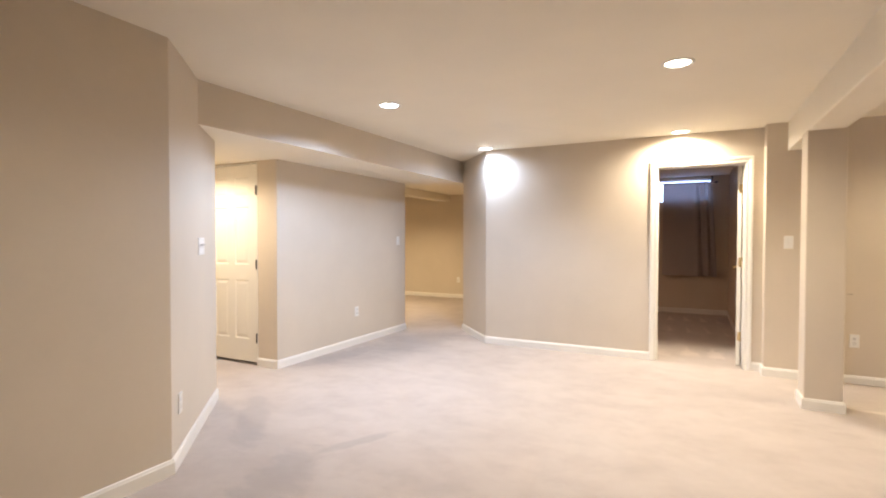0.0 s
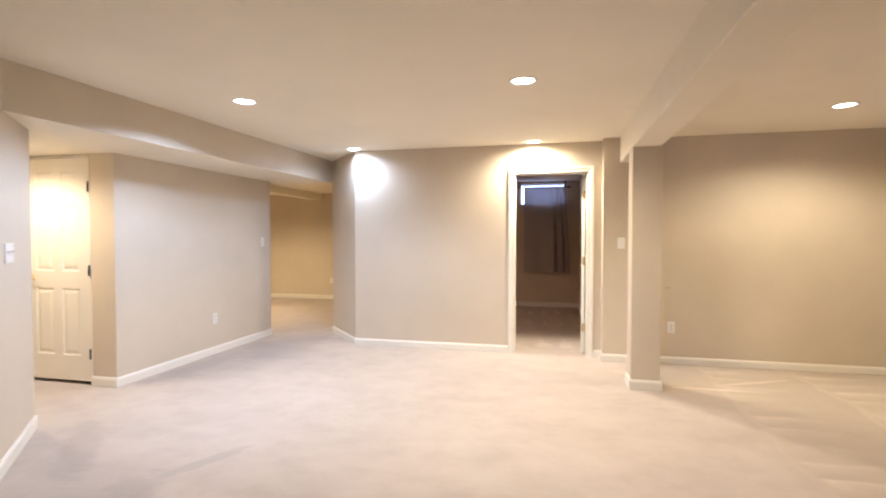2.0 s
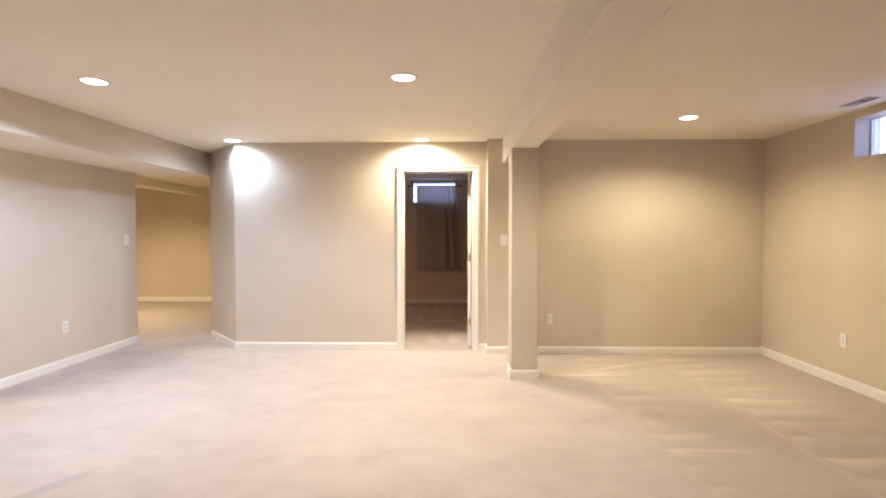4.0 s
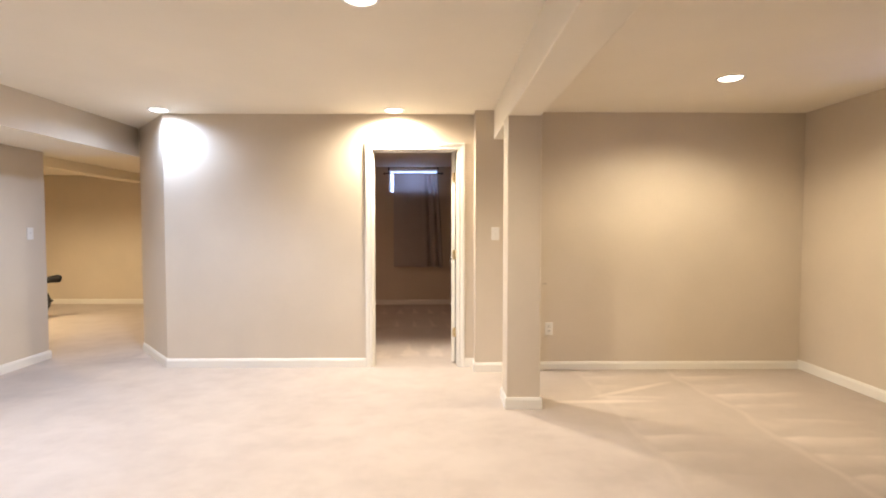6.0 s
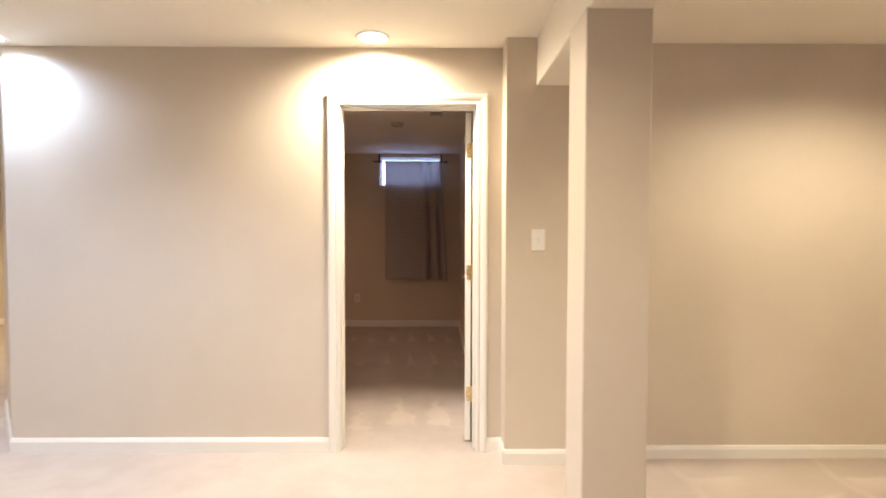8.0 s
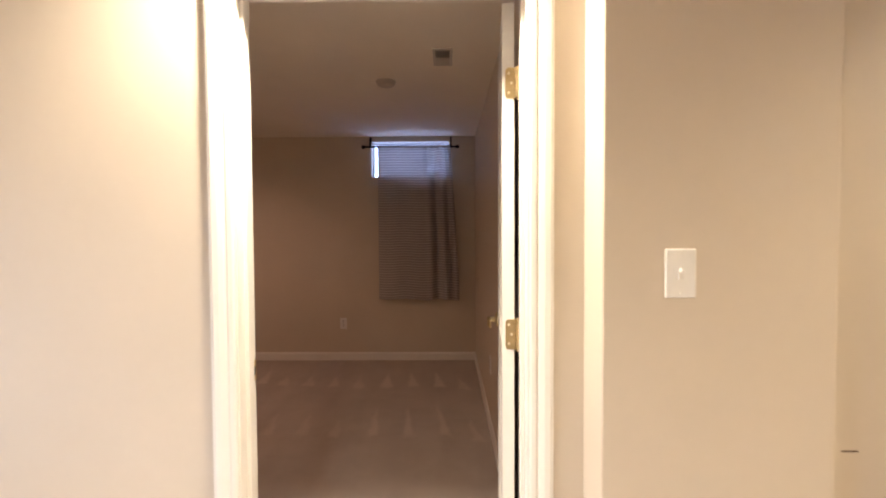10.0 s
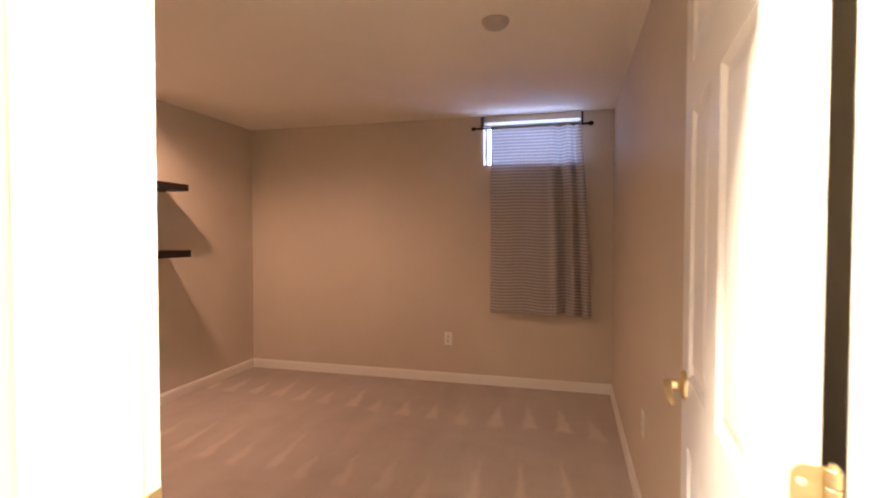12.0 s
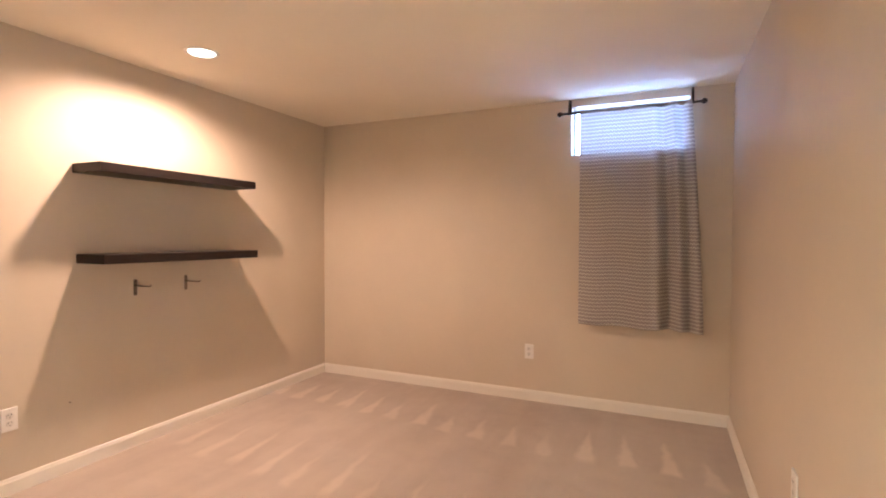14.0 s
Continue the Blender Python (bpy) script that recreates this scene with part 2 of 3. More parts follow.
def cloth():
    """Curtain cotton: grey ground with white wavy bands woven in, letting some light through."""
    m, t, p = nodes_of("curtain_cloth")
    co = t.nodes.new("ShaderNodeTexCoord").outputs["UV"]
    sep = t.nodes.new("ShaderNodeSeparateXYZ")
    t.links.new(co, sep.inputs[0])
    u, v = sep.outputs[0], sep.outputs[1]
    tri = mth(t, "ABSOLUTE", mth(t, "SUBTRACT", mth(t, "FRACT", mth(t, "DIVIDE", u, 0.026)), 0.5))
    ph = mth(t, "ADD", mth(t, "DIVIDE", v, 0.0262), mth(t, "MULTIPLY", tri, 0.45))
    band = mth(t, "ABSOLUTE", mth(t, "SUBTRACT", mth(t, "FRACT", ph), 0.5))
    white = mth(t, "MULTIPLY", mth(t, "SUBTRACT", 0.20, band), 12.0, True)
    dark = mth(t, "MULTIPLY", mth(t, "SUBTRACT", band, 0.40), 14.0, True)
    weave = noise_out(t, co, 900.0, 2)
    c = mixc(t, white, (0.47, 0.435, 0.425), (0.80, 0.77, 0.74))
    c = mixc(t, mth(t, "MULTIPLY", dark, 0.5), c, (0.33, 0.305, 0.31))
    c = mixc(t, 0.12, c, ramp(t, weave, [(0.3, (0.2, 0.19, 0.19)), (0.7, (0.85, 0.83, 0.80))]))
    t.links.new(c, p.inputs["Base Color"])
    p.inputs["Roughness"].default_value = 0.9
    p.inputs["Sheen Weight"].default_value = 0.2
    bump(t, p, weave, 0.2, 0.001)
    tr = t.nodes.new("ShaderNodeBsdfTranslucent")
    t.links.new(c, tr.inputs[0])
    clear = t.nodes.new("ShaderNodeBsdfTransparent")
    m1, m2 = t.nodes.new("ShaderNodeMixShader"), t.nodes.new("ShaderNodeMixShader")
    m1.inputs[0].default_value, m2.inputs[0].default_value = 0.34, 0.15
    t.links.new(p.outputs[0], m1.inputs[1])
    t.links.new(tr.outputs[0], m1.inputs[2])
    t.links.new(m1.outputs[0], m2.inputs[1])
    t.links.new(clear.outputs[0], m2.inputs[2])
    t.links.new(m2.outputs[0], t.nodes["Material Output"].inputs[0])
    return m


def glow(name, colour, strength):
    m, t, p = nodes_of(name)
    p.inputs["Base Color"].default_value = (0.8, 0.8, 0.8, 1)
    p.inputs["Emission Color"].default_value = (*colour, 1)
    p.inputs["Emission Strength"].default_value = strength
    return m


def clear_glass():
    m, t, p = nodes_of("window_glass")
    p.inputs["Base Color"].default_value = (0.95, 0.97, 1.0, 1)
    p.inputs["Transmission Weight"].default_value = 1.0
    p.inputs["Roughness"].default_value = 0.02
    p.inputs["IOR"].default_value = 1.45
    return m


def dark_wood():
    m, t, p = nodes_of("espresso_wood")
    co = t.nodes.new("ShaderNodeTexCoord").outputs["Object"]
    g = noise_out(t, co, 14.0, 5, 0.6, (9.0, 0.7, 9.0))
    f = noise_out(t, co, 120.0, 3, 0.6, (6.0, 0.4, 6.0))
    c = ramp(t, g, [(0.3, (0.010, 0.007, 0.006)), (0.7, (0.024, 0.016, 0.013))])
    t.links.new(c, p.inputs["Base Color"])
    t.links.new(mth(t, "ADD", mth(t, "MULTIPLY", f, 0.25), 0.32), p.inputs["Roughness"])
    p.inputs["Specular IOR Level"].default_value = 0.25
    bump(t, p, f, 0.12, 0.001)
    return m


WALL = paint("wall_paint", (0.621, 0.542, 0.439), 0.50)
CEILING = paint("ceiling_paint", (0.86, 0.80, 0.685), 0.8, 0.03, 0.35, 130.0)
TRIM = paint("trim_enamel", (0.80, 0.765, 0.70), 0.34, 0.02, 0.04, 60.0)
DOORPAINT = paint("door_enamel", (0.79, 0.755, 0.69), 0.36, 0.02, 0.10, 90.0)
CARPET = carpet()
CLOTH = cloth()
WOOD = dark_wood()
BRASS = plain("polished_brass", (0.80, 0.66, 0.38), 0.30, 1.0, 60.0, 0.08)
# antique brass, darkened for the shade that the hinge leaf lies in
HINGE = plain("shaded_hinge_brass", (0.62, 0.48, 0.26), 0.34, 1.0, 60.0, 0.10)
SCREW = plain("bright_screw_brass", (0.92, 0.84, 0.62), 0.38, 0.8, 60.0, 0.05)
BRONZE = plain("dark_bronze", (0.035, 0.028, 0.024), 0.45, 0.6, 80.0, 0.2)
STEEL = plain("brushed_grey_metal", (0.24, 0.20, 0.17), 0.42, 0.7, 120.0, 0.1)
PLASTIC = plain("white_plastic", (0.80, 0.78, 0.74), 0.35, 0.0, 40.0, 0.02, 0.02)
IVORY = plain("light_plastic_insert", (0.72, 0.70, 0.66), 0.4, 0.0, 40.0, 0.02, 0.02)
HOLE = plain("socket_slot", (0.03, 0.03, 0.03), 0.7)
GREYVENT = plain("vent_enamel", (0.52, 0.48, 0.43), 0.5, 0.0, 60.0, 0.05)
# smoke detector plastic, with the shade of its underside put into the colour
BEIGE = plain("shaded_plastic", (0.50, 0.43, 0.36), 0.5, 0.0, 60.0, 0.04)
BLACK = plain("black_plastic", (0.008, 0.008, 0.009), 0.55, 0.0, 140.0, 0.25, 0.2)
RUBBER = plain("black_foam", (0.012, 0.012, 0.013), 0.85, 0.0, 220.0, 0.3, 0.6)
VINYL = plain("window_vinyl", (0.78, 0.79, 0.80), 0.4, 0.0, 50.0, 0.02)
SCUFF = plain("brown_scuff", (0.12, 0.07, 0.04), 0.8)
BULB_COOL = glow("bulb_cool", (0.9, 0.94, 1.0), 14.0)
BULB_WARM = glow("bulb_warm", (1.0, 0.90, 0.74), 14.0)
BULB_BED = glow("bulb_bedroom", (1.0, 0.90, 0.78), 2.2)
GLASS = clear_glass()
DAYLIGHT = glow("daylight_backdrop", (0.41, 0.54, 1.0), 6.0)


# ---- mesh helpers ----
def box(bm, x0, y0, z0, x1, y1, z1):
    vs = [bm.verts.new((x, y, z)) for z in (z0, z1) for x, y in ((x0, y0), (x1, y0), (x1, y1), (x0, y1))]
    for f in ((3, 2, 1, 0), (4, 5, 6, 7), (0, 1, 5, 4), (1, 2, 6, 5), (2, 3, 7, 6), (3, 0, 4, 7)):
        bm.faces.new([vs[i] for i in f])
    return vs


def prism(bm, poly, z0, z1):
    lo = [bm.verts.new((x, y, z0)) for x, y in poly]
    hi = [bm.verts.new((x, y, z1)) for x, y in poly]
    n = len(poly)
    bm.faces.new(lo[::-1])
    bm.faces.new(hi)
    for i in range(n):
        j = (i + 1) % n
        bm.faces.new((lo[i], lo[j], hi[j], hi[i]))


def lathe(bm, profile, segments=24, turn=None):
    """A profile of (radius, height) turned about z, then moved by the matrix turn."""
    turn = turn or Matrix.Identity(4)
    rings = []
    for r, h in profile:
        if r < 1e-6:
            rings.append([bm.verts.new(turn @ Vector((0, 0, h)))])
        else:
            rings.append([bm.verts.new(turn @ Vector((r * math.cos(a), r * math.sin(a), h)))
                          for a in (2 * math.pi * k / segments for k in range(segments))])
    for a, b in zip(rings, rings[1:]):
        for k in range(segments):
            j = (k + 1) % segments
            if len(a) == 1 and len(b) == 1:
                continue
            if len(a) == 1:
                bm.faces.new((a[0], b[k], b[j]))
            elif len(b) == 1:
                bm.faces.new((a[k], a[j], b[0]))
            else:
                bm.faces.new((a[k], a[j], b[j], b[k]))


def tube(bm, points, radius, segments=10):
    """A round bar along the points; radius may be a list."""
    pts = [Vector(p) for p in points]
    rad = radius if isinstance(radius, list) else [radius] * len(pts)
    rings = []
    side = None
    for i, p in enumerate(pts):
        d = (pts[min(i + 1, len(pts) - 1)] - pts[max(i - 1, 0)]).normalized()
        if side is None:
            side = d.cross(Vector((0, 0, 1)) if abs(d.z) < 0.9 else Vector((1, 0, 0))).normalized()
        side = (side - d * side.dot(d)).normalized()
        up = d.cross(side)
        rings.append([bm.verts.new(p + (side * math.cos(a) + up * math.sin(a)) * rad[i])
                      for a in (2 * math.pi * k / segments for k in range(segments))])
    for a, b in zip(rings, rings[1:]):
        for k in range(segments):
            j = (k + 1) % segments
            bm.faces.new((a[k], a[j], b[j], b[k]))
    bm.faces.new(rings[0][::-1])
    bm.faces.new(rings[-1])


def soften(bm, width, segments=2):
    edges = [e for e in bm.edges if len(e.link_faces) == 2 and e.calc_face_angle(0) > 0.6]
    bmesh.ops.bevel(bm, geom=edges, offset=width, segments=segments, affect="EDGES", profile=0.5)


def part(name, bm, material, parent=None, label="", smooth=False, bevel=0.0):
    """Links a bmesh as one mesh object, under a thing or a part if one is given."""
    bmesh.ops.recalc_face_normals(bm, faces=bm.faces)
    if bevel:
        soften(bm, bevel)
    me = bpy.data.meshes.new(name)
    bm.to_mesh(me)
    bm.free()
    me.materials.append(material)
    if smooth:
        for f in me.polygons:
            f.use_smooth = True
    ob = new(name, me)
    if parent is not None:
        ob.parent = parent
    if label:
        tagged(ob, label)
    return ob


def structure(name, bm, material, label, category, bevel=0.0):
    return tagged(part(name, bm, material, bevel=bevel), label, category, kind="structure")


def root(name, m, label, category, group="", kind=""):
    ob = new(name)
    ob.empty_display_size = 0.05
    ob.matrix_world = m
    return tagged(ob, label, category, group, kind)


# ---- floors and ceilings ----
bm = bmesh.new()
box(bm, -7.2, -7.6, -0.12, 3.955, 4.04, 0.0)
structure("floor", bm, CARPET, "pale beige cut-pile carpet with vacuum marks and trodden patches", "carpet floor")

bm = bmesh.new()
box(bm, -5.72, -7.72, CEIL, 4.08, 0.06, CEIL + 0.1)
structure("ceiling_main", bm, CEILING, "matt cream painted ceiling of the basement room", "ceiling")
bm = bmesh.new()
box(bm, -2.60, 0.06, CEIL, 1.0, 4.09, CEIL + 0.1)
structure("ceiling_bedroom", bm, CEILING, "matt cream painted ceiling of the bedroom", "ceiling")
bm = bmesh.new()
box(bm, -7.32, 0.34, FARC, -2.58, 4.02, CEIL + 0.05)
box(bm, -4.64, 0.345, BEAM - 0.005, -4.40, 4.018, FARC + 0.02)
structure("ceiling_far_room", bm, CEILING, "low cream ceiling of the far room with a boxed-in soffit", "ceiling")

bm = bmesh.new()
prism(bm, [(-2.66, -3.45), (-2.557, 0.675), (-3.304, 0.675), (-3.304, -2.06), (-5.6, -2.06), (-5.6, -2.98), (-3.05, -2.99)], SOFF, CEIL + 0.02)
soffit = structure("soffit", bm, WALL, "beige soffit with a cream underside boxed in along the ceiling", "soffit")
soffit.data.materials.append(CEILING)
for f in soffit.data.polygons:
    f.material_index = 1 if f.normal.z < -0.5 else 0
bm = bmesh.new()
box(bm, 1.098, -7.6, BEAM, 1.327, -0.16, CEIL + 0.02)
structure("beam", bm, CEILING, "cream painted drywall beam carried by the column", "beam", 0.006)
bm = bmesh.new()
box(bm, 1.092, -1.100, 0.0, 1.333, -0.870, BEAM + 0.01)
structure("column", bm, WALL, "square beige drywall column under the beam", "column", 0.006)

# ---- walls ----
DX0, DX1, DTOP = -0.008, 0.779, 2.024      # clear opening of the bedroom door
bm = bmesh.new()
prism(bm, [(-1.936, 0.0), (DX0 - 0.02, 0.0), (DX0 - 0.02, 0.115), (-1.886, 0.115)], 0, CEIL + 0.02)
box(bm, DX1 + 0.02, 0.0, 0, 0.936, 0.115, CEIL + 0.02)
box(bm, DX0 - 0.02, 0.0, DTOP + 0.02, DX1 + 0.02, 0.115, CEIL + 0.02)
structure("wall_north", bm, WALL, "beige painted wall with the bedroom doorway cut through", "wall")
bm = bmesh.new()
prism(bm, [(-1.936, 0.0), (-1.886, 0.115), (-2.51, 0.80), (-2.51, 0.95), (-2.56, 0.95), (-2.56, 3.885), (-2.60, 3.885), (-2.60, 0.95), (-2.555, 0.95), (-2.555, 0.682)], 0, CEIL + 0.02)
structure("wall_northwest", bm, WALL, "beige wall turning off at an angle towards the far room", "wall")
bm = bmesh.new()
prism(bm, [(0.932, -0.165), (1.487, -0.165), (1.487, -0.09), (4.075, -0.09), (4.075, -0.002), (0.932, -0.002)], 0, CEIL + 0.02)
structure("wall_northeast", bm, WALL, "tan painted wall stepping forward beside the doorway", "wall", 0.004)
bm = bmesh.new()
box(bm, 0.853, 0.115, 0, 0.985, 3.885, CEIL + 0.02)
structure("wall_bedroom_east", bm, WALL, "beige painted side wall of the bedroom", "wall")
WX0, WX1, WZ0, WZ1, WY = -0.232, 0.584, 1.928, 2.302, 3.885   # bedroom window
bm = bmesh.new()
box(bm, -2.60, WY, 0, WX0, WY + 0.2, CEIL + 0.02)
box(bm, WX1, WY, 0, 1.0, WY + 0.2, CEIL + 0.02)
box(bm, WX0, WY, 0, WX1, WY + 0.2, WZ0)
box(bm, WX0, WY, WZ1, WX1, WY + 0.2, CEIL + 0.02)
structure("wall_bedroom_north", bm, WALL, "beige outer wall of the bedroom with a small high window", "wall")
bm = bmesh.new()
EY0, EY1, EZ0, EZ1, EX = -2.122, -1.304, 1.955, 2.292, 3.955     # window in the east wall
box(bm, EX, -7.72, 0, EX + 0.22, EY0, CEIL + 0.02)
box(bm, EX, EY1, 0, EX + 0.22, -0.09, CEIL + 0.02)
box(bm, EX, EY0, 0, EX + 0.22, EY1, EZ0)
box(bm, EX, EY0, EZ1, EX + 0.22, EY1, CEIL + 0.02)
structure("wall_east", bm, WALL, "tan painted side wall of the basement room with a high window", "wall")
bm = bmesh.new()
box(bm, -2.32, -7.72, 0, 3.955, -7.6, CEIL + 0.02)
structure("wall_south", bm, WALL, "beige painted back wall of the basement room", "wall")
bm = bmesh.new()
prism(bm, [(-2.18, -7.6), (-2.18, -3.945), (-3.065, -2.955), (-5.6, -2.955), (-5.6, -3.08), (-3.12, -3.08), (-2.32, -4.0), (-2.32, -7.6)], 0, CEIL + 0.02)
structure("wall_southwest", bm, WALL, "beige wall with an angled corner into the side hall", "wall", 0.004)
HX0, HX1, HTOP = -4.295, -3.575, 2.035     # hall door opening
FY = 4.02       # far wall of the far room
HY = -2.07      # hall wall that holds the door
bm = bmesh.new()
prism(bm, [(-3.302, HY), (-3.302, 0.341), (-7.2, 0.341), (-7.2, 0.22), (-3.42, 0.22), (-3.42, HY + 0.12), (HX1 + 0.015, HY + 0.12), (HX1 + 0.015, HY)], 0, CEIL + 0.02)
structure("wall_west", bm, WALL, "grey-beige wall lit cool white under the soffit", "wall")
bm = bmesh.new()
box(bm, -5.72, HY, 0, HX0 - 0.015, HY + 0.12, CEIL)
box(bm, HX0 - 0.015, HY, HTOP + 0.012, HX1 + 0.015, HY + 0.12, CEIL)
box(bm, -5.72, -3.08, 0, -5.6, HY, CEIL)
box(bm, -5.72, -1.3, 0, -3.42, -1.2, CEIL)
structure("wall_hall", bm, WALL, "beige walls of the side hall round its door", "wall")
bm = bmesh.new()
box(bm, -7.32, FY, 0, -2.60, FY + 0.07, CEIL)
box(bm, -7.32, 0.22, 0, -7.2, FY, CEIL)
structure("wall_far_room", bm, WALL, "warm tan walls of the far room", "wall")


# ---- baseboards ----
def baseboard(x0, y0, x1, y1, e0=0.0, e1=0.0, drop=0.0):
    """A moulded skirting along the wall from one point to the other, the room on its left; e0, e1 lengthen its ends, drop lowers its top."""
    d = Vector((x1 - x0, y1 - y0, 0))
    ln = d.length
    d.normalize()
    n = Vector((-d.y, d.x, 0))
    prof = [(0, 0.0), (0.014, 0.0), (0.014, 0.066 - drop), (0.0105, 0.073 - drop), (0.009, 0.080 - drop), (0.005, 0.085 - drop), (0, 0.085 - drop)]
    bm = bmesh.new()
    a = [bm.verts.new(Vector((x0, y0, 0)) + d * (-e0) + n * u + Vector((0, 0, z))) for u, z in prof]
    b = [bm.verts.new(Vector((x0, y0, 0)) + d * (ln + e1) + n * u + Vector((0, 0, z))) for u, z in prof]
    bm.faces.new(a)
    bm.faces.new(b[::-1])
    for i in range(len(prof)):
        j = (i + 1) % len(prof)
        bm.faces.new((a[i], a[j], b[j], b[i]))
    return structure("baseboard", bm, TRIM, "white painted moulded baseboard along the carpet", "baseboard")


T = 0.0138
for run in (
    (DX0 - 0.070, 0.0, -1.936, 0.0, 0, 0.006), (-1.936, 0.0, -2.555, 0.682, 0.006, 0.0), (-2.555, 0.682, -2.555, 0.95),
    (0.932, 0.0, DX1 + 0.070, 0.0), (0.932, -0.165, 0.932, 0.0, T, 0), (1.487, -0.165, 0.932, -0.165, T, T),
    (1.487, -0.09, 1.487, -0.165), (3.955, -0.09, 1.487, -0.09, 0, 0, 0.012),
    (3.955, -7.6, 3.955, -0.09), (-2.18, -3.945, -2.18, -7.6, 0.005, 0), (-3.065, -2.955, -2.18, -3.945, 0.006, 0.005),
    (-3.302, 0.341, -3.302, HY, T, T), (-3.302, HY, HX1 + 0.014, HY, T, 0), (-3.302, 0.341, -7.2, 0.341),
    (-2.60, FY, -7.2, FY), (-7.2, FY, -7.2, 0.341),
    (1.092, -1.100, 1.092, -0.870, T, T), (1.333, -1.100, 1.092, -1.100, 0, 0), (1.333, -0.870, 1.333, -1.100, T, T), (1.092, -0.870, 1.333, -0.870),
    (0.853, WY, -2.56, WY), (-2.56, WY, -2.56, 0.95), (0.853, 0.115, 0.853, WY),
    (-2.18, -7.6, 3.955, -7.6),
):
    baseboard(*run)


# ---- door casings and jambs ----
def casing(name, x0, x1, top, y, out, width, label):
    """A moulded architrave round an opening, mitred at the corners; out is the way it stands proud along y."""
    prof = [(0, 0), (0, 0.008), (0.004, 0.011), (0.016, 0.012), (0.022, 0.009), (0.028, 0.013), (width * 0.62, 0.017), (width * 0.86, 0.018), (width * 0.93, 0.015), (width, 0.014), (width, 0)]
    bm = bmesh.new()
    loops = []
    for cx, cz, sx, sz in ((x0, 0.0, -1, 0), (x0, top, -1, 1), (x1, top, 1, 1), (x1, 0.0, 1, 0)):
        loops.append([bm.verts.new((cx + sx * u, y + out * v, cz + sz * u)) for u, v in prof])
    for a, b in zip(loops, loops[1:]):
        for i in range(len(prof)):
            j = (i + 1) % len(prof)
            bm.faces.new((a[i], a[j], b[j], b[i]))
    bm.faces.new(loops[0])
    bm.faces.new(loops[-1][::-1])
    return structure(name, bm, TRIM, label, "door casing")


casing("trim_door_casing", DX0 - 0.006, DX1 + 0.006, DTOP + 0.006, -0.001, -1, 0.064, "white enamelled moulded casing round the bedroom doorway")
casing("trim_door_casing", DX0 - 0.016, DX1 + 0.016, DTOP + 0.016, 0.116, 1, 0.064, "white enamelled casing on the bedroom side of the doorway")
bm = bmesh.new()
box(bm, DX0 - 0.019, 0.0, 0, DX0, 0.115, DTOP + 0.019)
box(bm, DX1, 0.0, 0, DX1 + 0.019, 0.115, DTOP + 0.019)
box(bm, DX0, 0.0, DTOP, DX1, 0.115, DTOP + 0.019)
box(bm, DX0, 0.042, 0, DX0 + 0.011, 0.077, DTOP - 0.011)
box(bm, DX1 - 0.011, 0.042, 0, DX1, 0.077, DTOP - 0.011)
box(bm, DX0, 0.042, DTOP - 0.011, DX1, 0.077, DTOP)
structure("trim_door_jamb", bm, TRIM, "white enamelled door jamb with its stop", "door jamb", 0.0015)
bm = bmesh.new()
box(bm, HX0 - 0.013, HY - 0.003, 0, HX0, HY + 0.12, HTOP + 0.01)
box(bm, HX1, HY - 0.003, 0, HX1 + 0.013, HY + 0.12, HTOP + 0.01)
box(bm, HX0, HY - 0.003, HTOP, HX1, HY + 0.12, HTOP + 0.01)
structure("trim_hall_door_jamb", bm, TRIM, "white jamb of the hall door", "door jamb", 0.0015)
bm = bmesh.new()
box(bm, DX0 - 0.001, 0.082, 0.921, DX0 + 0.0025, 0.114, 0.981)
strike = tagged(part("strike_plate", bm, BRASS, bevel=0.0008), "polished brass strike plate let into the jamb", "strike plate")
bm = bmesh.new()
box(bm, DX0 + 0.002, 0.090, 0.938, DX0 + 0.0032, 0.104, 0.964)
part("latch_hole", bm, HOLE, strike)


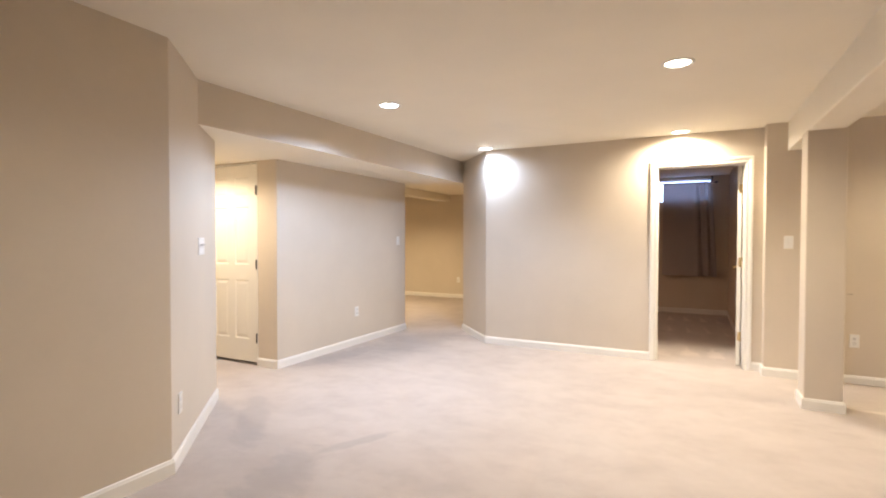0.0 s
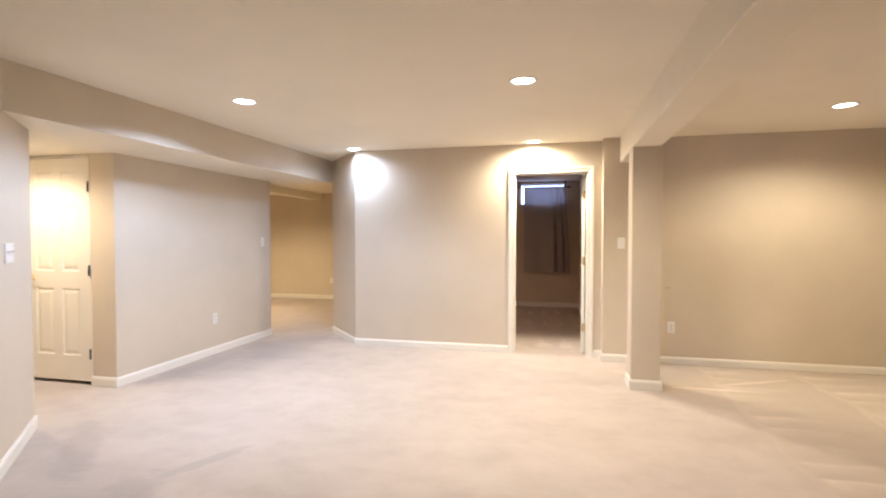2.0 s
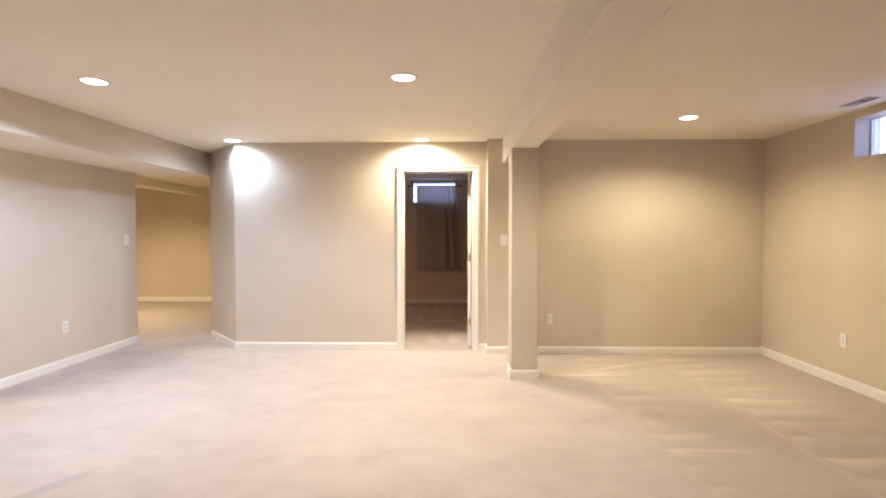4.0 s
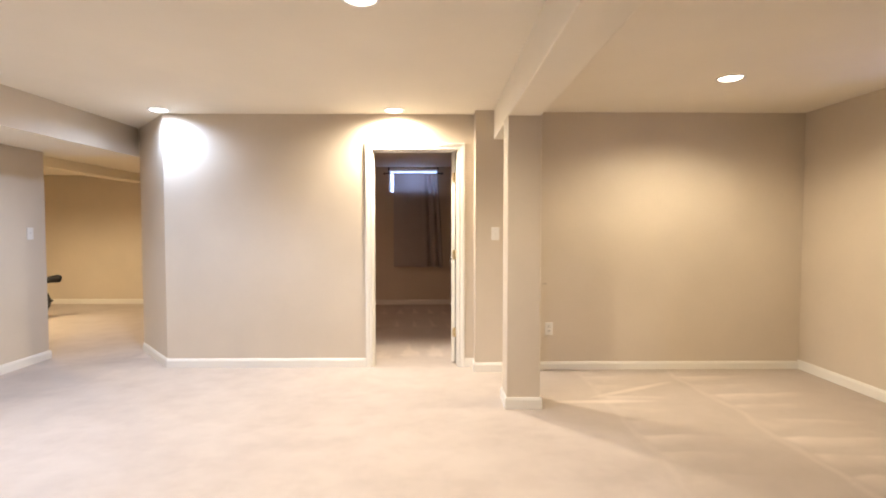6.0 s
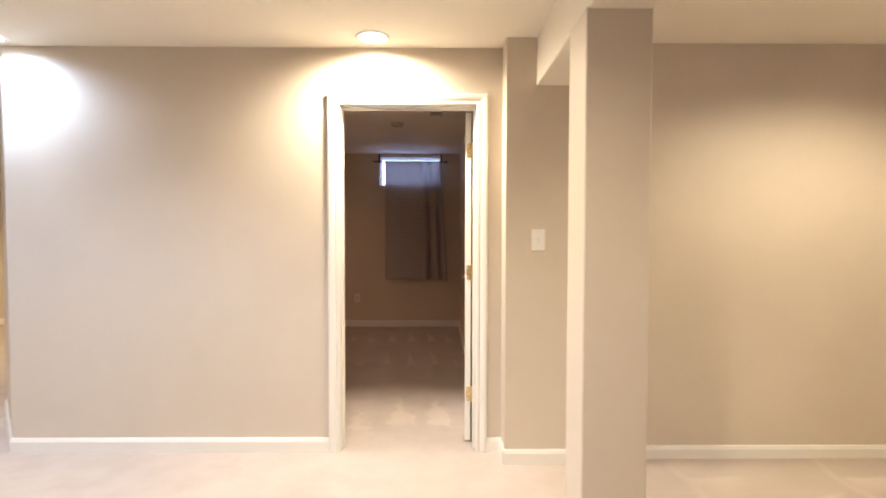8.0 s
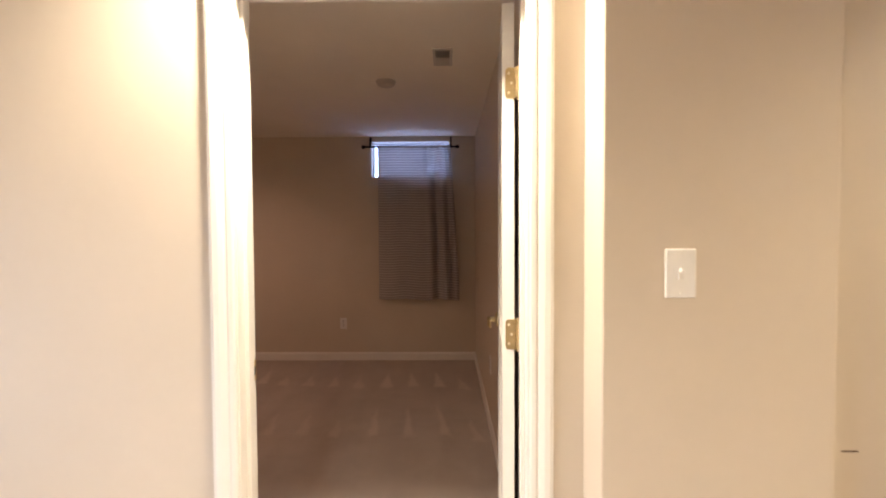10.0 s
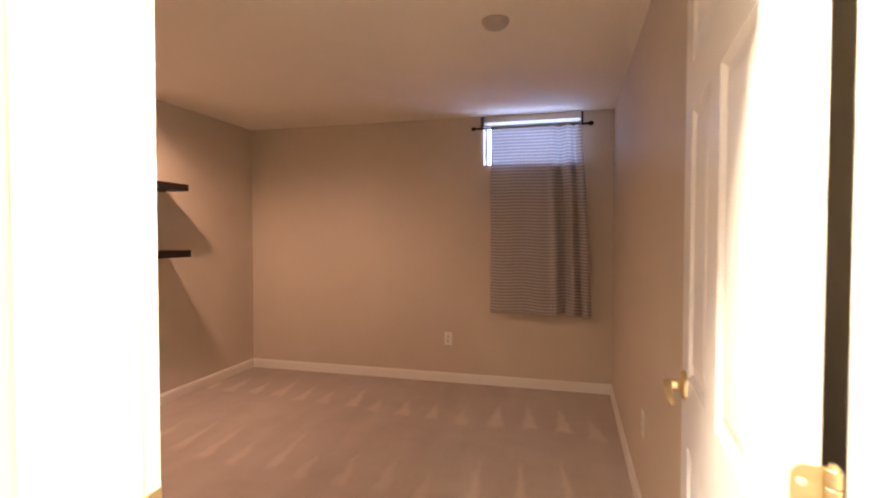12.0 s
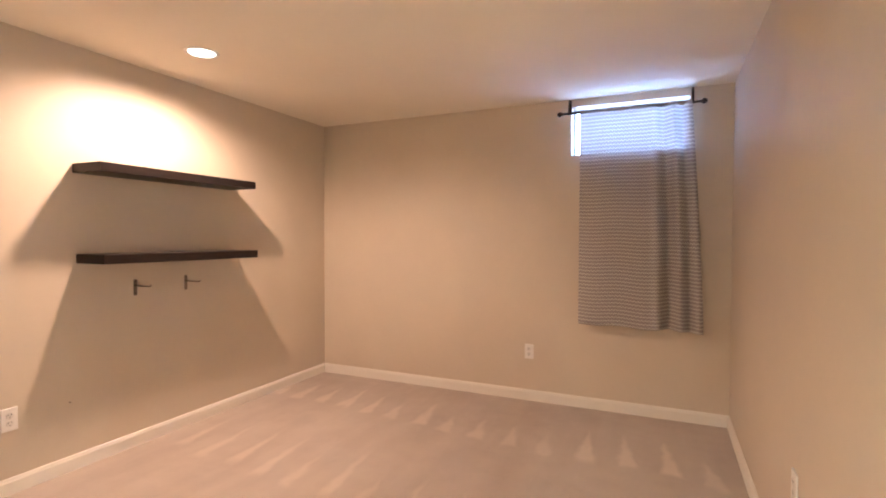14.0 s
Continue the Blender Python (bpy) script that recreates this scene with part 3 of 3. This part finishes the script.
# ---- six-panel doors ----
def panel_door(name, width, height, thick, m, label, metal, hinge_zs, handle_z, hinge_right):
    """A six-panel door; its own x runs from the hinge edge to the latch edge, its y from the outer face (0) to thick."""
    d = root(name, m, label, "door", kind="structure")
    st, mid = 0.112, 0.10
    pw = (width - 2 * st - mid) / 2
    cols = ((st, st + pw), (width - st - pw, width - st))
    s = height / 2.03
    rows = ((0.235 * s, 0.845 * s), (1.005 * s, 1.600 * s), (1.705 * s, 1.905 * s))
    bm = bmesh.new()
    zs = [0.006] + [z for r in rows for z in r] + [height]
    xs = [0.0] + [x for c in cols for x in c] + [width]
    for y0, y1 in ((0.0, 0.010), (thick - 0.010, thick)):
        for i in (0, 2, 4):
            box(bm, xs[i], y0, zs[0], xs[i + 1], y1, zs[-1])
        for i in (1, 3):
            for k in (0, 2, 4, 6):
                box(bm, xs[i], y0, zs[k], xs[i + 1], y1, zs[k + 1])
    box(bm, 0.0, 0.0099, 0.006, width, thick - 0.0099, height)
    bmesh.ops.remove_doubles(bm, verts=bm.verts, dist=0.00001)
    part("stile_and_rail", bm, DOORPAINT, d)
    for a, b in cols:
        for lo, hi in rows:
            for face, sgn in ((0.010, -1), (thick - 0.010, 1)):
                bm = bmesh.new()
                rings = []
                for inset, lift in ((0.0, 0.0085), (0.010, 0.0015), (0.018, 0.0010), (0.042, 0.0075), (0.046, 0.0080)):
                    yy = face + sgn * lift
                    rings.append([bm.verts.new(q) for q in ((a + inset, yy, lo + inset), (b - inset, yy, lo + inset), (b - inset, yy, hi - inset), (a + inset, yy, hi - inset))])
                for r, q in zip(rings, rings[1:]):
                    for k in range(4):
                        j = (k + 1) % 4
                        bm.faces.new((r[k], r[j], q[j], q[k]))
                bm.faces.new(rings[-1])
                part("panel", bm, DOORPAINT, d)
    for hz in hinge_zs:
        bm = bmesh.new()
        y_pin = thick + 0.010 if hinge_right else -0.010
        for k in range(5):
            a = hz - 0.045 + k * 0.018
            tube(bm, [(-0.004, y_pin, a + 0.0004), (-0.004, y_pin, a + 0.001), (-0.004, y_pin, a + 0.017), (-0.004, y_pin, a + 0.0176)], [0.0068, 0.0075, 0.0075, 0.0068], 14)
        tube(bm, [(-0.004, y_pin, hz + 0.045), (-0.004, y_pin, hz + 0.050)], [0.0052, 0.003], 12)
        tube(bm, [(-0.004, y_pin, hz - 0.050), (-0.004, y_pin, hz - 0.045)], [0.003, 0.0052], 12)
        h = part("hinge", bm, metal, d)
        bm = bmesh.new()
        y0 = thick - 0.026 if hinge_right else -0.008
        outline = []
        for cy, cz, a0 in ((y0 + 0.012, hz - 0.033, 180), (y0 + 0.036, hz - 0.045, 270), (y0 + 0.036, hz + 0.045, 0), (y0 + 0.012, hz + 0.033, 90)):
            if cy < y0 + 0.02:
                outline += [(cy + 0.012 * math.cos(radians(a0 + q)), cz + 0.012 * math.sin(radians(a0 + q))) for q in (0, 22, 45, 67, 90)]
            else:
                outline.append((cy, cz))
        lo = [bm.verts.new((-0.0024, a, b)) for a, b in outline]
        hi = [bm.verts.new((0.0006, a, b)) for a, b in outline]
        bm.faces.new(lo)
        bm.faces.new(hi[::-1])
        for q in range(len(outline)):
            bm.faces.new((lo[q], lo[(q + 1) % len(outline)], hi[(q + 1) % len(outline)], hi[q]))
        part("hinge_leaf", bm, metal, h)
        for k, yy in ((-0.028, 0.010), (0.0, 0.018), (0.028, 0.010)):
            bm = bmesh.new()
            lathe(bm, [(0.0042, 0.0), (0.0036, 0.0014), (0.0, 0.0020)], 12, Matrix.Translation((-0.0024, y0 + yy, hz + k)) @ pose(0, 0, 0, 0, -90, 0))
            part("screw", bm, SCREW if metal == HINGE else metal, h)
    if handle_z:
        hx = width - 0.062
        for face, sgn in ((0.0, -1), (thick, 1)):
            turn = Matrix.Translation((hx, face, handle_z)) @ pose(0, 0, 0, 90 if sgn < 0 else -90, 0, 0)
            bm = bmesh.new()
            lathe(bm, [(0.033, 0.0), (0.033, 0.003), (0.030, 0.008), (0.022, 0.011), (0.013, 0.013), (0.0115, 0.026), (0.0115, 0.040), (0.0, 0.040)], 24, turn)
            h = part("lever_handle", bm, BRASS, d, "polished brass lever handle", smooth=True)
            bm = bmesh.new()
            tube(bm, [(hx + 0.004, face + sgn * 0.038, handle_z), (hx - 0.02, face + sgn * 0.040, handle_z + 0.002), (hx - 0.05, face + sgn * 0.041, handle_z - 0.002),
                      (hx - 0.078, face + sgn * 0.039, handle_z - 0.012), (hx - 0.092, face + sgn * 0.035, handle_z - 0.018)], [0.011, 0.010, 0.008, 0.0075, 0.005], 12)
            part("lever", bm, BRASS, h, smooth=True)
        bm = bmesh.new()
        box(bm, width - 0.0004, thick / 2 - 0.0125, handle_z - 0.028, width + 0.0012, thick / 2 + 0.0125, handle_z + 0.028)
        box(bm, width, thick / 2 - 0.006, handle_z - 0.009, width + 0.010, thick / 2 + 0.006, handle_z + 0.009)
        part("latch", bm, BRASS, d)
    return d


# bedroom door, swung open into the bedroom; its own +x runs away from the hinge
panel_door("door_1", 0.757, 2.014, 0.035, pose(0.726, 0.127, 0.008, 0, 0, 85.3) @ Matrix.Diagonal((1, -1, 1, 1)),
           "white six-panel door standing open into the bedroom", HINGE, (0.295, 1.044, 1.782), 0.966, True)
panel_door("door_2", 0.714, 2.002, 0.035, pose(HX1 - 0.003, HY + 0.036, 0.026, 0, 0, 180) ,
           "closed cream six-panel door with dark hinges in the side hall", BRONZE, (0.252, 0.997, 1.740), 0.932, True)


# ---- recessed ceiling lights ----
def downlight(glass):
    d = root("recessed_downlight", Matrix.Identity(4), "round white recessed ceiling light, switched on", "ceiling light", "recessed ceiling lights")
    bm = bmesh.new()
    lathe(bm, [(0.094, 0.001), (0.094, -0.003), (0.090, -0.0065), (0.078, -0.0075), (0.073, -0.004), (0.072, 0.001)], 40)
    part("trim_ring", bm, PLASTIC, d, smooth=True)
    bm = bmesh.new()
    lathe(bm, [(0.0725, -0.0015), (0.066, -0.005), (0.045, -0.009), (0.02, -0.011), (0.0, -0.0115)], 40)
    part("bulb", bm, glass, d, "glowing frosted bulb face", smooth=True)
    return d


patterns = {}
for lx, ly, lz, colour, watts in DOWNLIGHTS:
    kind = BULB_BED if colour == BEDLAMP else BULB_COOL if colour == COOL else BULB_WARM
    if kind.name not in patterns:
        patterns[kind.name] = downlight(kind)
        patterns[kind.name].matrix_world = pose(lx, ly, lz)
    else:
        copy_thing(patterns[kind.name], pose(lx, ly, lz))


# ---- switches and sockets: their own x across, z up, y out of the wall towards -y ----
def plate(parent_name, m, label, category, group, gangs=1):
    d = root(parent_name, m, label, category, group)
    half = 0.036 + 0.023 * (gangs - 1)
    bm = bmesh.new()
    box(bm, -half, -0.0065, -0.0585, half, 0.001, 0.0585)
    part("cover_plate", bm, PLASTIC, d, bevel=0.003)
    for gang in range(gangs):
        for z in (-0.0485, 0.0485):
            bm = bmesh.new()
            lathe(bm, [(0.0028, 0.0), (0.0024, 0.0010), (0.0, 0.0012)], 10,
                  Matrix.Translation((0.046 * (gang - (gangs - 1) / 2), -0.0065, z)) @ pose(0, 0, 0, 90, 0, 0))
            part("screw", bm, IVORY, d)
    return d


def switch(m, gangs=1, label="white toggle light switch on the painted wall"):
    d = plate("light_switch", m, label, "light switch", "light switches", gangs)
    for gang in range(gangs):
        gx = 0.046 * (gang - (gangs - 1) / 2)
        bm = bmesh.new()
        box(bm, gx - 0.0055, -0.0085, -0.013, gx + 0.0055, -0.006, 0.013)
        collar = part("switch_collar", bm, IVORY, d)
        bm = bmesh.new()
        vs = box(bm, gx - 0.0042, -0.018, 0.001, gx + 0.0042, -0.007, 0.010)
        for v in vs:
            if v.co.y < -0.01:
                v.co.z += 0.006
        part("toggle", bm, PLASTIC, collar)
    return d


def socket(m):
    d = plate("wall_socket", m, "white duplex wall socket low on the wall", "socket", "wall sockets")
    for z in (-0.0195, 0.0195):
        bm = bmesh.new()
        lathe(bm, [(0.0168, 0.0), (0.0165, 0.0016), (0.0, 0.0018)], 20, Matrix.Translation((0, -0.0062, z)) @ pose(0, 0, 0, 90, 0, 0))
        f = part("outlet_face", bm, IVORY, d)
        for x in (-0.0062, 0.0062):
            bm = bmesh.new()
            box(bm, x - 0.0011, -0.0084, z + 0.001, x + 0.0011, -0.0078, z + 0.0085)
            part("slot", bm, HOLE, f)
        bm = bmesh.new()
        lathe(bm, [(0.0024, 0.0), (0.0, 0.0004)], 10, Matrix.Translation((0, -0.0080, z - 0.0075)) @ pose(0, 0, 0, 90, 0, 0))
        part("slot", bm, HOLE, f)
    return d


DIAG = math.degrees(math.atan2(0.99, -0.86)) - 180     # the way along the angled wall
sw = switch(pose(1.114, -0.165, 1.256))
copy_thing(sw, pose(-3.302, 0.152, 1.254, 0, 0, 90))
switch(pose(-2.694, -3.369, 1.23, 0, 0, DIAG + 180), 3, "white triple toggle light switch on the angled wall")
so = socket(pose(1.621, -0.09, 0.379))
for m in (pose(-3.302, -0.789, 0.400, 0, 0, 90), pose(-2.289, -3.822, 0.340, 0, 0, DIAG + 180), pose(-4.19, FY, 0.395),
          pose(-0.548, WY, 0.392), pose(EX, -1.242, 0.397, 0, 0, -90), pose(-2.56, 1.355, 0.380, 0, 0, 90), pose(0.853, 2.01, 0.45, 0, 0, -90)):
    copy_thing(so, m)

# ---- marks on the walls ----
bm = bmesh.new()
box(bm, 1.562, -0.0915, 0.793, 1.604, -0.0895, 0.7965)
tagged(part("wall_scuff", bm, SCUFF), "short brown scratch on the tan wall", "scratch")
bm = bmesh.new()
lathe(bm, [(0.0, -0.002), (0.0018, 0.0), (0.0018, 0.012), (0.004, 0.012), (0.004, 0.014), (0.0, 0.0145)], 10, pose(-2.56, 1.628, 0.386, 0, 90, 0))
tagged(part("nail", bm, STEEL), "small dark nail stuck in the bedroom wall", "nail")


# ---- bedroom shelves and hooks ----
def shelf(z0, z1, y0, y1, label):
    bm = bmesh.new()
    box(bm, -2.56, y0, z0, -2.312, y1, z1)
    return tagged(part("floating_shelf", bm, WOOD, bevel=0.0025), label, "shelf", "floating shelves")


shelf(1.652, 1.703, 1.662, 2.760, "espresso brown floating wall shelf, empty, upper one")
shelf(1.150, 1.203, 1.676, 2.777, "espresso brown floating wall shelf above two hooks, empty")


def hook(m):
    d = root("wall_hook", m, "grey metal wall hook with a straight arm, empty", "wall hook", "wall hooks")
    bm = bmesh.new()
    box(bm, -0.011, -0.004, -0.05, 0.011, 0.0, 0.05)
    part("back_plate", bm, STEEL, d, bevel=0.0012)
    bm = bmesh.new()
    tube(bm, [(0, -0.002, 0.012), (0.004, -0.05, 0.010), (0.012, -0.108, 0.008), (0.014, -0.120, 0.011), (0.015, -0.125, 0.018)], [0.005, 0.0042, 0.004, 0.004, 0.0035], 10)
    part("arm", bm, STEEL, d, smooth=True)
    for z in (-0.035, 0.038):
        bm = bmesh.new()
        lathe(bm, [(0.004, 0.0), (0.003, 0.0014), (0.0, 0.0018)], 10, Matrix.Translation((0, -0.004, z)) @ pose(0, 0, 0, 90, 0, 0))
        part("screw", bm, BRONZE, d)
    return d


hk = hook(pose(-2.56, 2.012, 0.986, 0, 0, 90))
copy_thing(hk, pose(-2.56, 2.367, 0.989, 0, 0, 90))

# ---- windows, daylight behind them: their own x across, y outwards ----
def window(name, m, width, z0, z1, label):
    win = root(name, m, label, "window", kind="structure")
    fw = 0.012
    bm = bmesh.new()
    for a in ((0, z0, width, z0 + fw), (0, z1 - fw, width, z1), (0, z0 + fw, fw, z1 - fw), (width - fw, z0 + fw, width, z1 - fw)):
        box(bm, a[0], 0.13, a[1], a[2], 0.18, a[3])
    part("window_frame", bm, VINYL, win, "white vinyl frame")
    bm = bmesh.new()
    box(bm, fw, 0.152, z0 + fw, width - fw, 0.158, z1 - fw)
    part("pane", bm, GLASS, win).visible_shadow = False
    bm = bmesh.new()
    box(bm, 0.001, 0.002, z0, width - 0.001, 0.13, z0 + 0.006)
    part("window_sill", bm, TRIM, win)
    bm = bmesh.new()
    box(bm, -0.5, 0.62, z0 - 0.6, width + 0.5, 0.64, z1 + 0.5)
    drop = structure("backdrop", bm, DAYLIGHT, "pale daylight outside the basement window", "backdrop")
    drop.matrix_world = m


window("window_1", pose(WX0, WY, 0), WX1 - WX0, WZ0, WZ1, "small high basement window with bright daylight behind")
window("window_2", pose(EX, EY1, 0, 0, 0, -90), EY1 - EY0, EZ0, EZ1, "small high window set deep in the tan wall")

# ---- curtain rod ----
ROD_Y, ROD_Z = 3.80, 2.234
rod = root("curtain_rod", pose(0.18, ROD_Y, ROD_Z), "thin dark bronze curtain rod with ball finials", "curtain rod")
bm = bmesh.new()
tube(bm, [(-0.47, 0, 0.001), (0.47, 0, -0.001)], 0.0075, 14)
part("pole", bm, BRONZE, rod, smooth=True)
for s in (-1, 1):
    bm = bmesh.new()
    lathe(bm, [(0.0, 0.0), (0.009, 0.0), (0.010, 0.006), (0.006, 0.010), (0.013, 0.016), (0.019, 0.026), (0.017, 0.038), (0.009, 0.048), (0.0, 0.052)], 18,
          Matrix.Translation((s * 0.455, 0, 0)) @ pose(0, 0, 0, 0, 90 * s, 0))
    part("finial", bm, BRONZE, rod, smooth=True)
    bm = bmesh.new()
    bx = s * 0.418
    box(bm, bx - 0.008, 0.0795, 0.02, bx + 0.008, 0.0848, 0.118)
    tube(bm, [(bx, 0.081, 0.10), (bx, 0.05, 0.098), (bx, 0.012, 0.10), (bx, 0.002, 0.07), (bx, 0.002, -0.004)], 0.0055, 8)
    tube(bm, [(bx, -0.010, -0.002), (bx, -0.004, -0.0115), (bx, 0.006, -0.0105), (bx, 0.011, 0.002)], 0.004, 8)
    part("bracket", bm, BRONZE, rod)


# ---- curtain ----
def curtain():
    d = root("curtain", pose(0.18, ROD_Y, 0.66), "grey curtain panel with white wavy bands hanging on a rod", "curtain")
    me = bpy.data.meshes.new("panel")
    bm = bmesh.new()
    uv = bm.loops.layers.uv.new("UVMap")
    nu, nv, top = 180, 60, ROD_Z - 0.66 + 0.012
    grid = []
    for j in range(nv + 1):
        v = j / nv
        z = top * v
        row = []
        dist = 0.0
        last = None
        for i in range(nu + 1):
            u = i / nu
            # the west part hangs nearly flat, the east part is gathered into folds
            x_top = -0.333 + 0.745 * u
            x_low = -0.335 + 0.828 * u + 0.03 * (u - 0.7 if u > 0.7 else 0)
            x = x_low + (x_top - x_low) * v ** 1.2
            y = 0.004 * math.sin(u * 19 + 0.7) + 0.003 * math.sin(u * 9 + v * 3)
            for at, wide, deep in ((0.665, 0.045, -0.020), (0.745, 0.044, 0.056), (0.835, 0.034, -0.030), (0.905, 0.028, 0.032), (0.965, 0.030, -0.012)):
                q = (u - at - 0.012 * math.sin(v * 2.6)) / wide
                y += deep * math.exp(-q * q)
            y *= 0.45 + 0.55 * (1 - v) ** 0.4
            z2 = z - (0.012 * u + 0.006 * math.sin(u * 14)) * (1 - v)
            q = Vector((x, y - 0.010 * v - 0.001, z2))
            if last is not None:
                dist += (q - last).length
            last = q
            row.append((bm.verts.new(q), dist * 1.02, z))
        grid.append(row)
    for a, b in zip(grid, grid[1:]):
        for i in range(nu):
            f = bm.faces.new((a[i][0], a[i + 1][0], b[i + 1][0], b[i][0]))
            f.smooth = True
            for lp, src in zip(f.loops, (a[i], a[i + 1], b[i + 1], b[i])):
                lp[uv].uv = (src[1], src[2])
    bm.to_mesh(me)
    bm.free()
    me.materials.append(CLOTH)
    p = new("panel", me)
    p.parent = d
    sol = p.modifiers.new("thickness", "SOLIDIFY")
    sol.thickness = 0.0012
    bm = bmesh.new()
    pts = [(-0.335 + 0.745 * k / 30, 0.0, top - 0.012) for k in range(31)]
    tube(bm, pts, [0.0135 + 0.002 * math.sin(k * 1.7) for k in range(31)], 12)
    s = part("rod_pocket", bm, CLOTH, d, smooth=True)
    return d


curtain()

# ---- bedroom ceiling fixtures ----
vent = root("ceiling_vent", pose(0.54, 1.53, CEIL), "rectangular grey-white metal ceiling vent with slats", "ceiling vent")
bm = bmesh.new()
for a in ((-0.055, -0.135, 0.055, -0.118), (-0.055, 0.118, 0.055, 0.135), (-0.055, -0.118, -0.040, 0.118), (0.040, -0.118, 0.055, 0.118)):
    box(bm, a[0], a[1], -0.007, a[2], a[3], 0.001)
part("frame", bm, GREYVENT, vent)
bm = bmesh.new()
box(bm, -0.041, -0.119, -0.0012, 0.041, 0.119, 0.001)
part("backing", bm, HOLE, vent)
for k in range(16):
    bm = bmesh.new()
    yy = -0.109 + k * 0.0145
    vs = box(bm, -0.0405, yy - 0.001, -0.0115, 0.0405, yy + 0.001, -0.002)
    for v in vs:
        if v.co.z < -0.005:
            v.co.y += -0.008 if k < 8 else 0.008
    part("slat", bm, GREYVENT, vent)
copy_thing(vent, pose(3.74, -1.62, CEIL))
smoke = root("smoke_detector", pose(0.158, 1.98, CEIL), "round beige smoke detector on the bedroom ceiling", "smoke detector")
bm = bmesh.new()
lathe(bm, [(0.066, 0.001), (0.067, -0.008), (0.064, -0.014), (0.060, -0.016)], 32)
part("base", bm, BEIGE, smoke, smooth=True)
bm = bmesh.new()
lathe(bm, [(0.059, -0.015), (0.057, -0.026), (0.048, -0.033), (0.02, -0.036), (0.0, -0.0365)], 32)
part("cover", bm, BEIGE, smoke, smooth=True)


# ---- exercise machine in the far room: its own x along the machine, y across ----
def exercise_machine(m):
    d = root("exercise_bike", m, "black exercise bike with a spoked flywheel and padded arm", "exercise bike")
    r = 0.222
    flat = pose(0, 0, 0.25, 90, 0, 0)
    bm = bmesh.new()
    lathe(bm, [(r, -0.022), (r, 0.022), (r - 0.012, 0.027), (r - 0.042, 0.022), (r - 0.042, -0.022), (r - 0.012, -0.027), (r, -0.022)], 48, flat)
    w = part("flywheel", bm, BLACK, d, smooth=True)
    bm = bmesh.new()
    lathe(bm, [(0.0, -0.04), (0.085, -0.04), (0.095, -0.03), (0.095, 0.03), (0.085, 0.04), (0.0, 0.04)], 28, flat)
    part("hub", bm, BLACK, w, smooth=True)
    bm = bmesh.new()
    lathe(bm, [(0.06, -0.014), (0.135, -0.014), (0.14, -0.010), (0.14, 0.010), (0.135, 0.014), (0.06, 0.014), (0.06, -0.014)], 32, flat)
    part("inner_disc", bm, BLACK, w, smooth=True)
    bm = bmesh.new()
    tube(bm, [(0.09, 0, 0.25), (r, 0, 0.252), (r + 0.025, 0, 0.252)], [0.05, 0.026, 0.010], 10)
    part("tension_knob", bm, BLACK, d, smooth=True)
    for k in range(5):
        a = 2 * math.pi * k / 5 + 0.05
        bm = bmesh.new()
        tube(bm, [(math.cos(a) * q, 0, 0.25 + math.sin(a) * q) for q in (0.055, 0.12, 0.195)], [0.036, 0.027, 0.021], 10)
        part("spoke", bm, BLACK, w, smooth=True)
    bm = bmesh.new()
    tube(bm, [(-0.75, 0.02, 0.545), (-0.35, 0.01, 0.535), (0.02, 0.0, 0.545), (0.14, 0.0, 0.555)], 0.022, 12)
    arm = part("arm_bar", bm, BLACK, d, smooth=True)
    bm = bmesh.new()
    tube(bm, [(0.04, 0, 0.548), (0.07, 0, 0.550), (0.16, 0, 0.556), (0.24, 0, 0.566), (0.30, 0, 0.570), (0.335, 0, 0.566), (0.352, 0, 0.562)],
         [0.034, 0.044, 0.048, 0.052, 0.060, 0.052, 0.022], 14)
    part("padded_grip", bm, RUBBER, arm, "black foam grip", smooth=True)
    bm = bmesh.new()
    tube(bm, [(0.0, 0.05, 0.25), (-0.25, 0.05, 0.42), (-0.45, 0.03, 0.55), (-0.55, 0.0, 0.95)], 0.026, 12)
    tube(bm, [(0.0, -0.05, 0.25), (-0.25, -0.05, 0.42), (-0.45, -0.03, 0.55)], 0.022, 12)
    tube(bm, [(-0.45, 0, 0.55), (-0.50, 0, 0.30), (-0.55, 0, 0.035)], 0.026, 12)
    part("frame", bm, BLACK, d, smooth=True)
    for x in (-0.55, 0.02):
        bm = bmesh.new()
        tube(bm, [(x, -0.24, 0.022), (x, 0.24, 0.022)], 0.022, 12)
        part("floor_bar", bm, BLACK, d, smooth=True)
    return d


exercise_machine(pose(-5.225, 2.50, 0.0, 0, 0, 40))
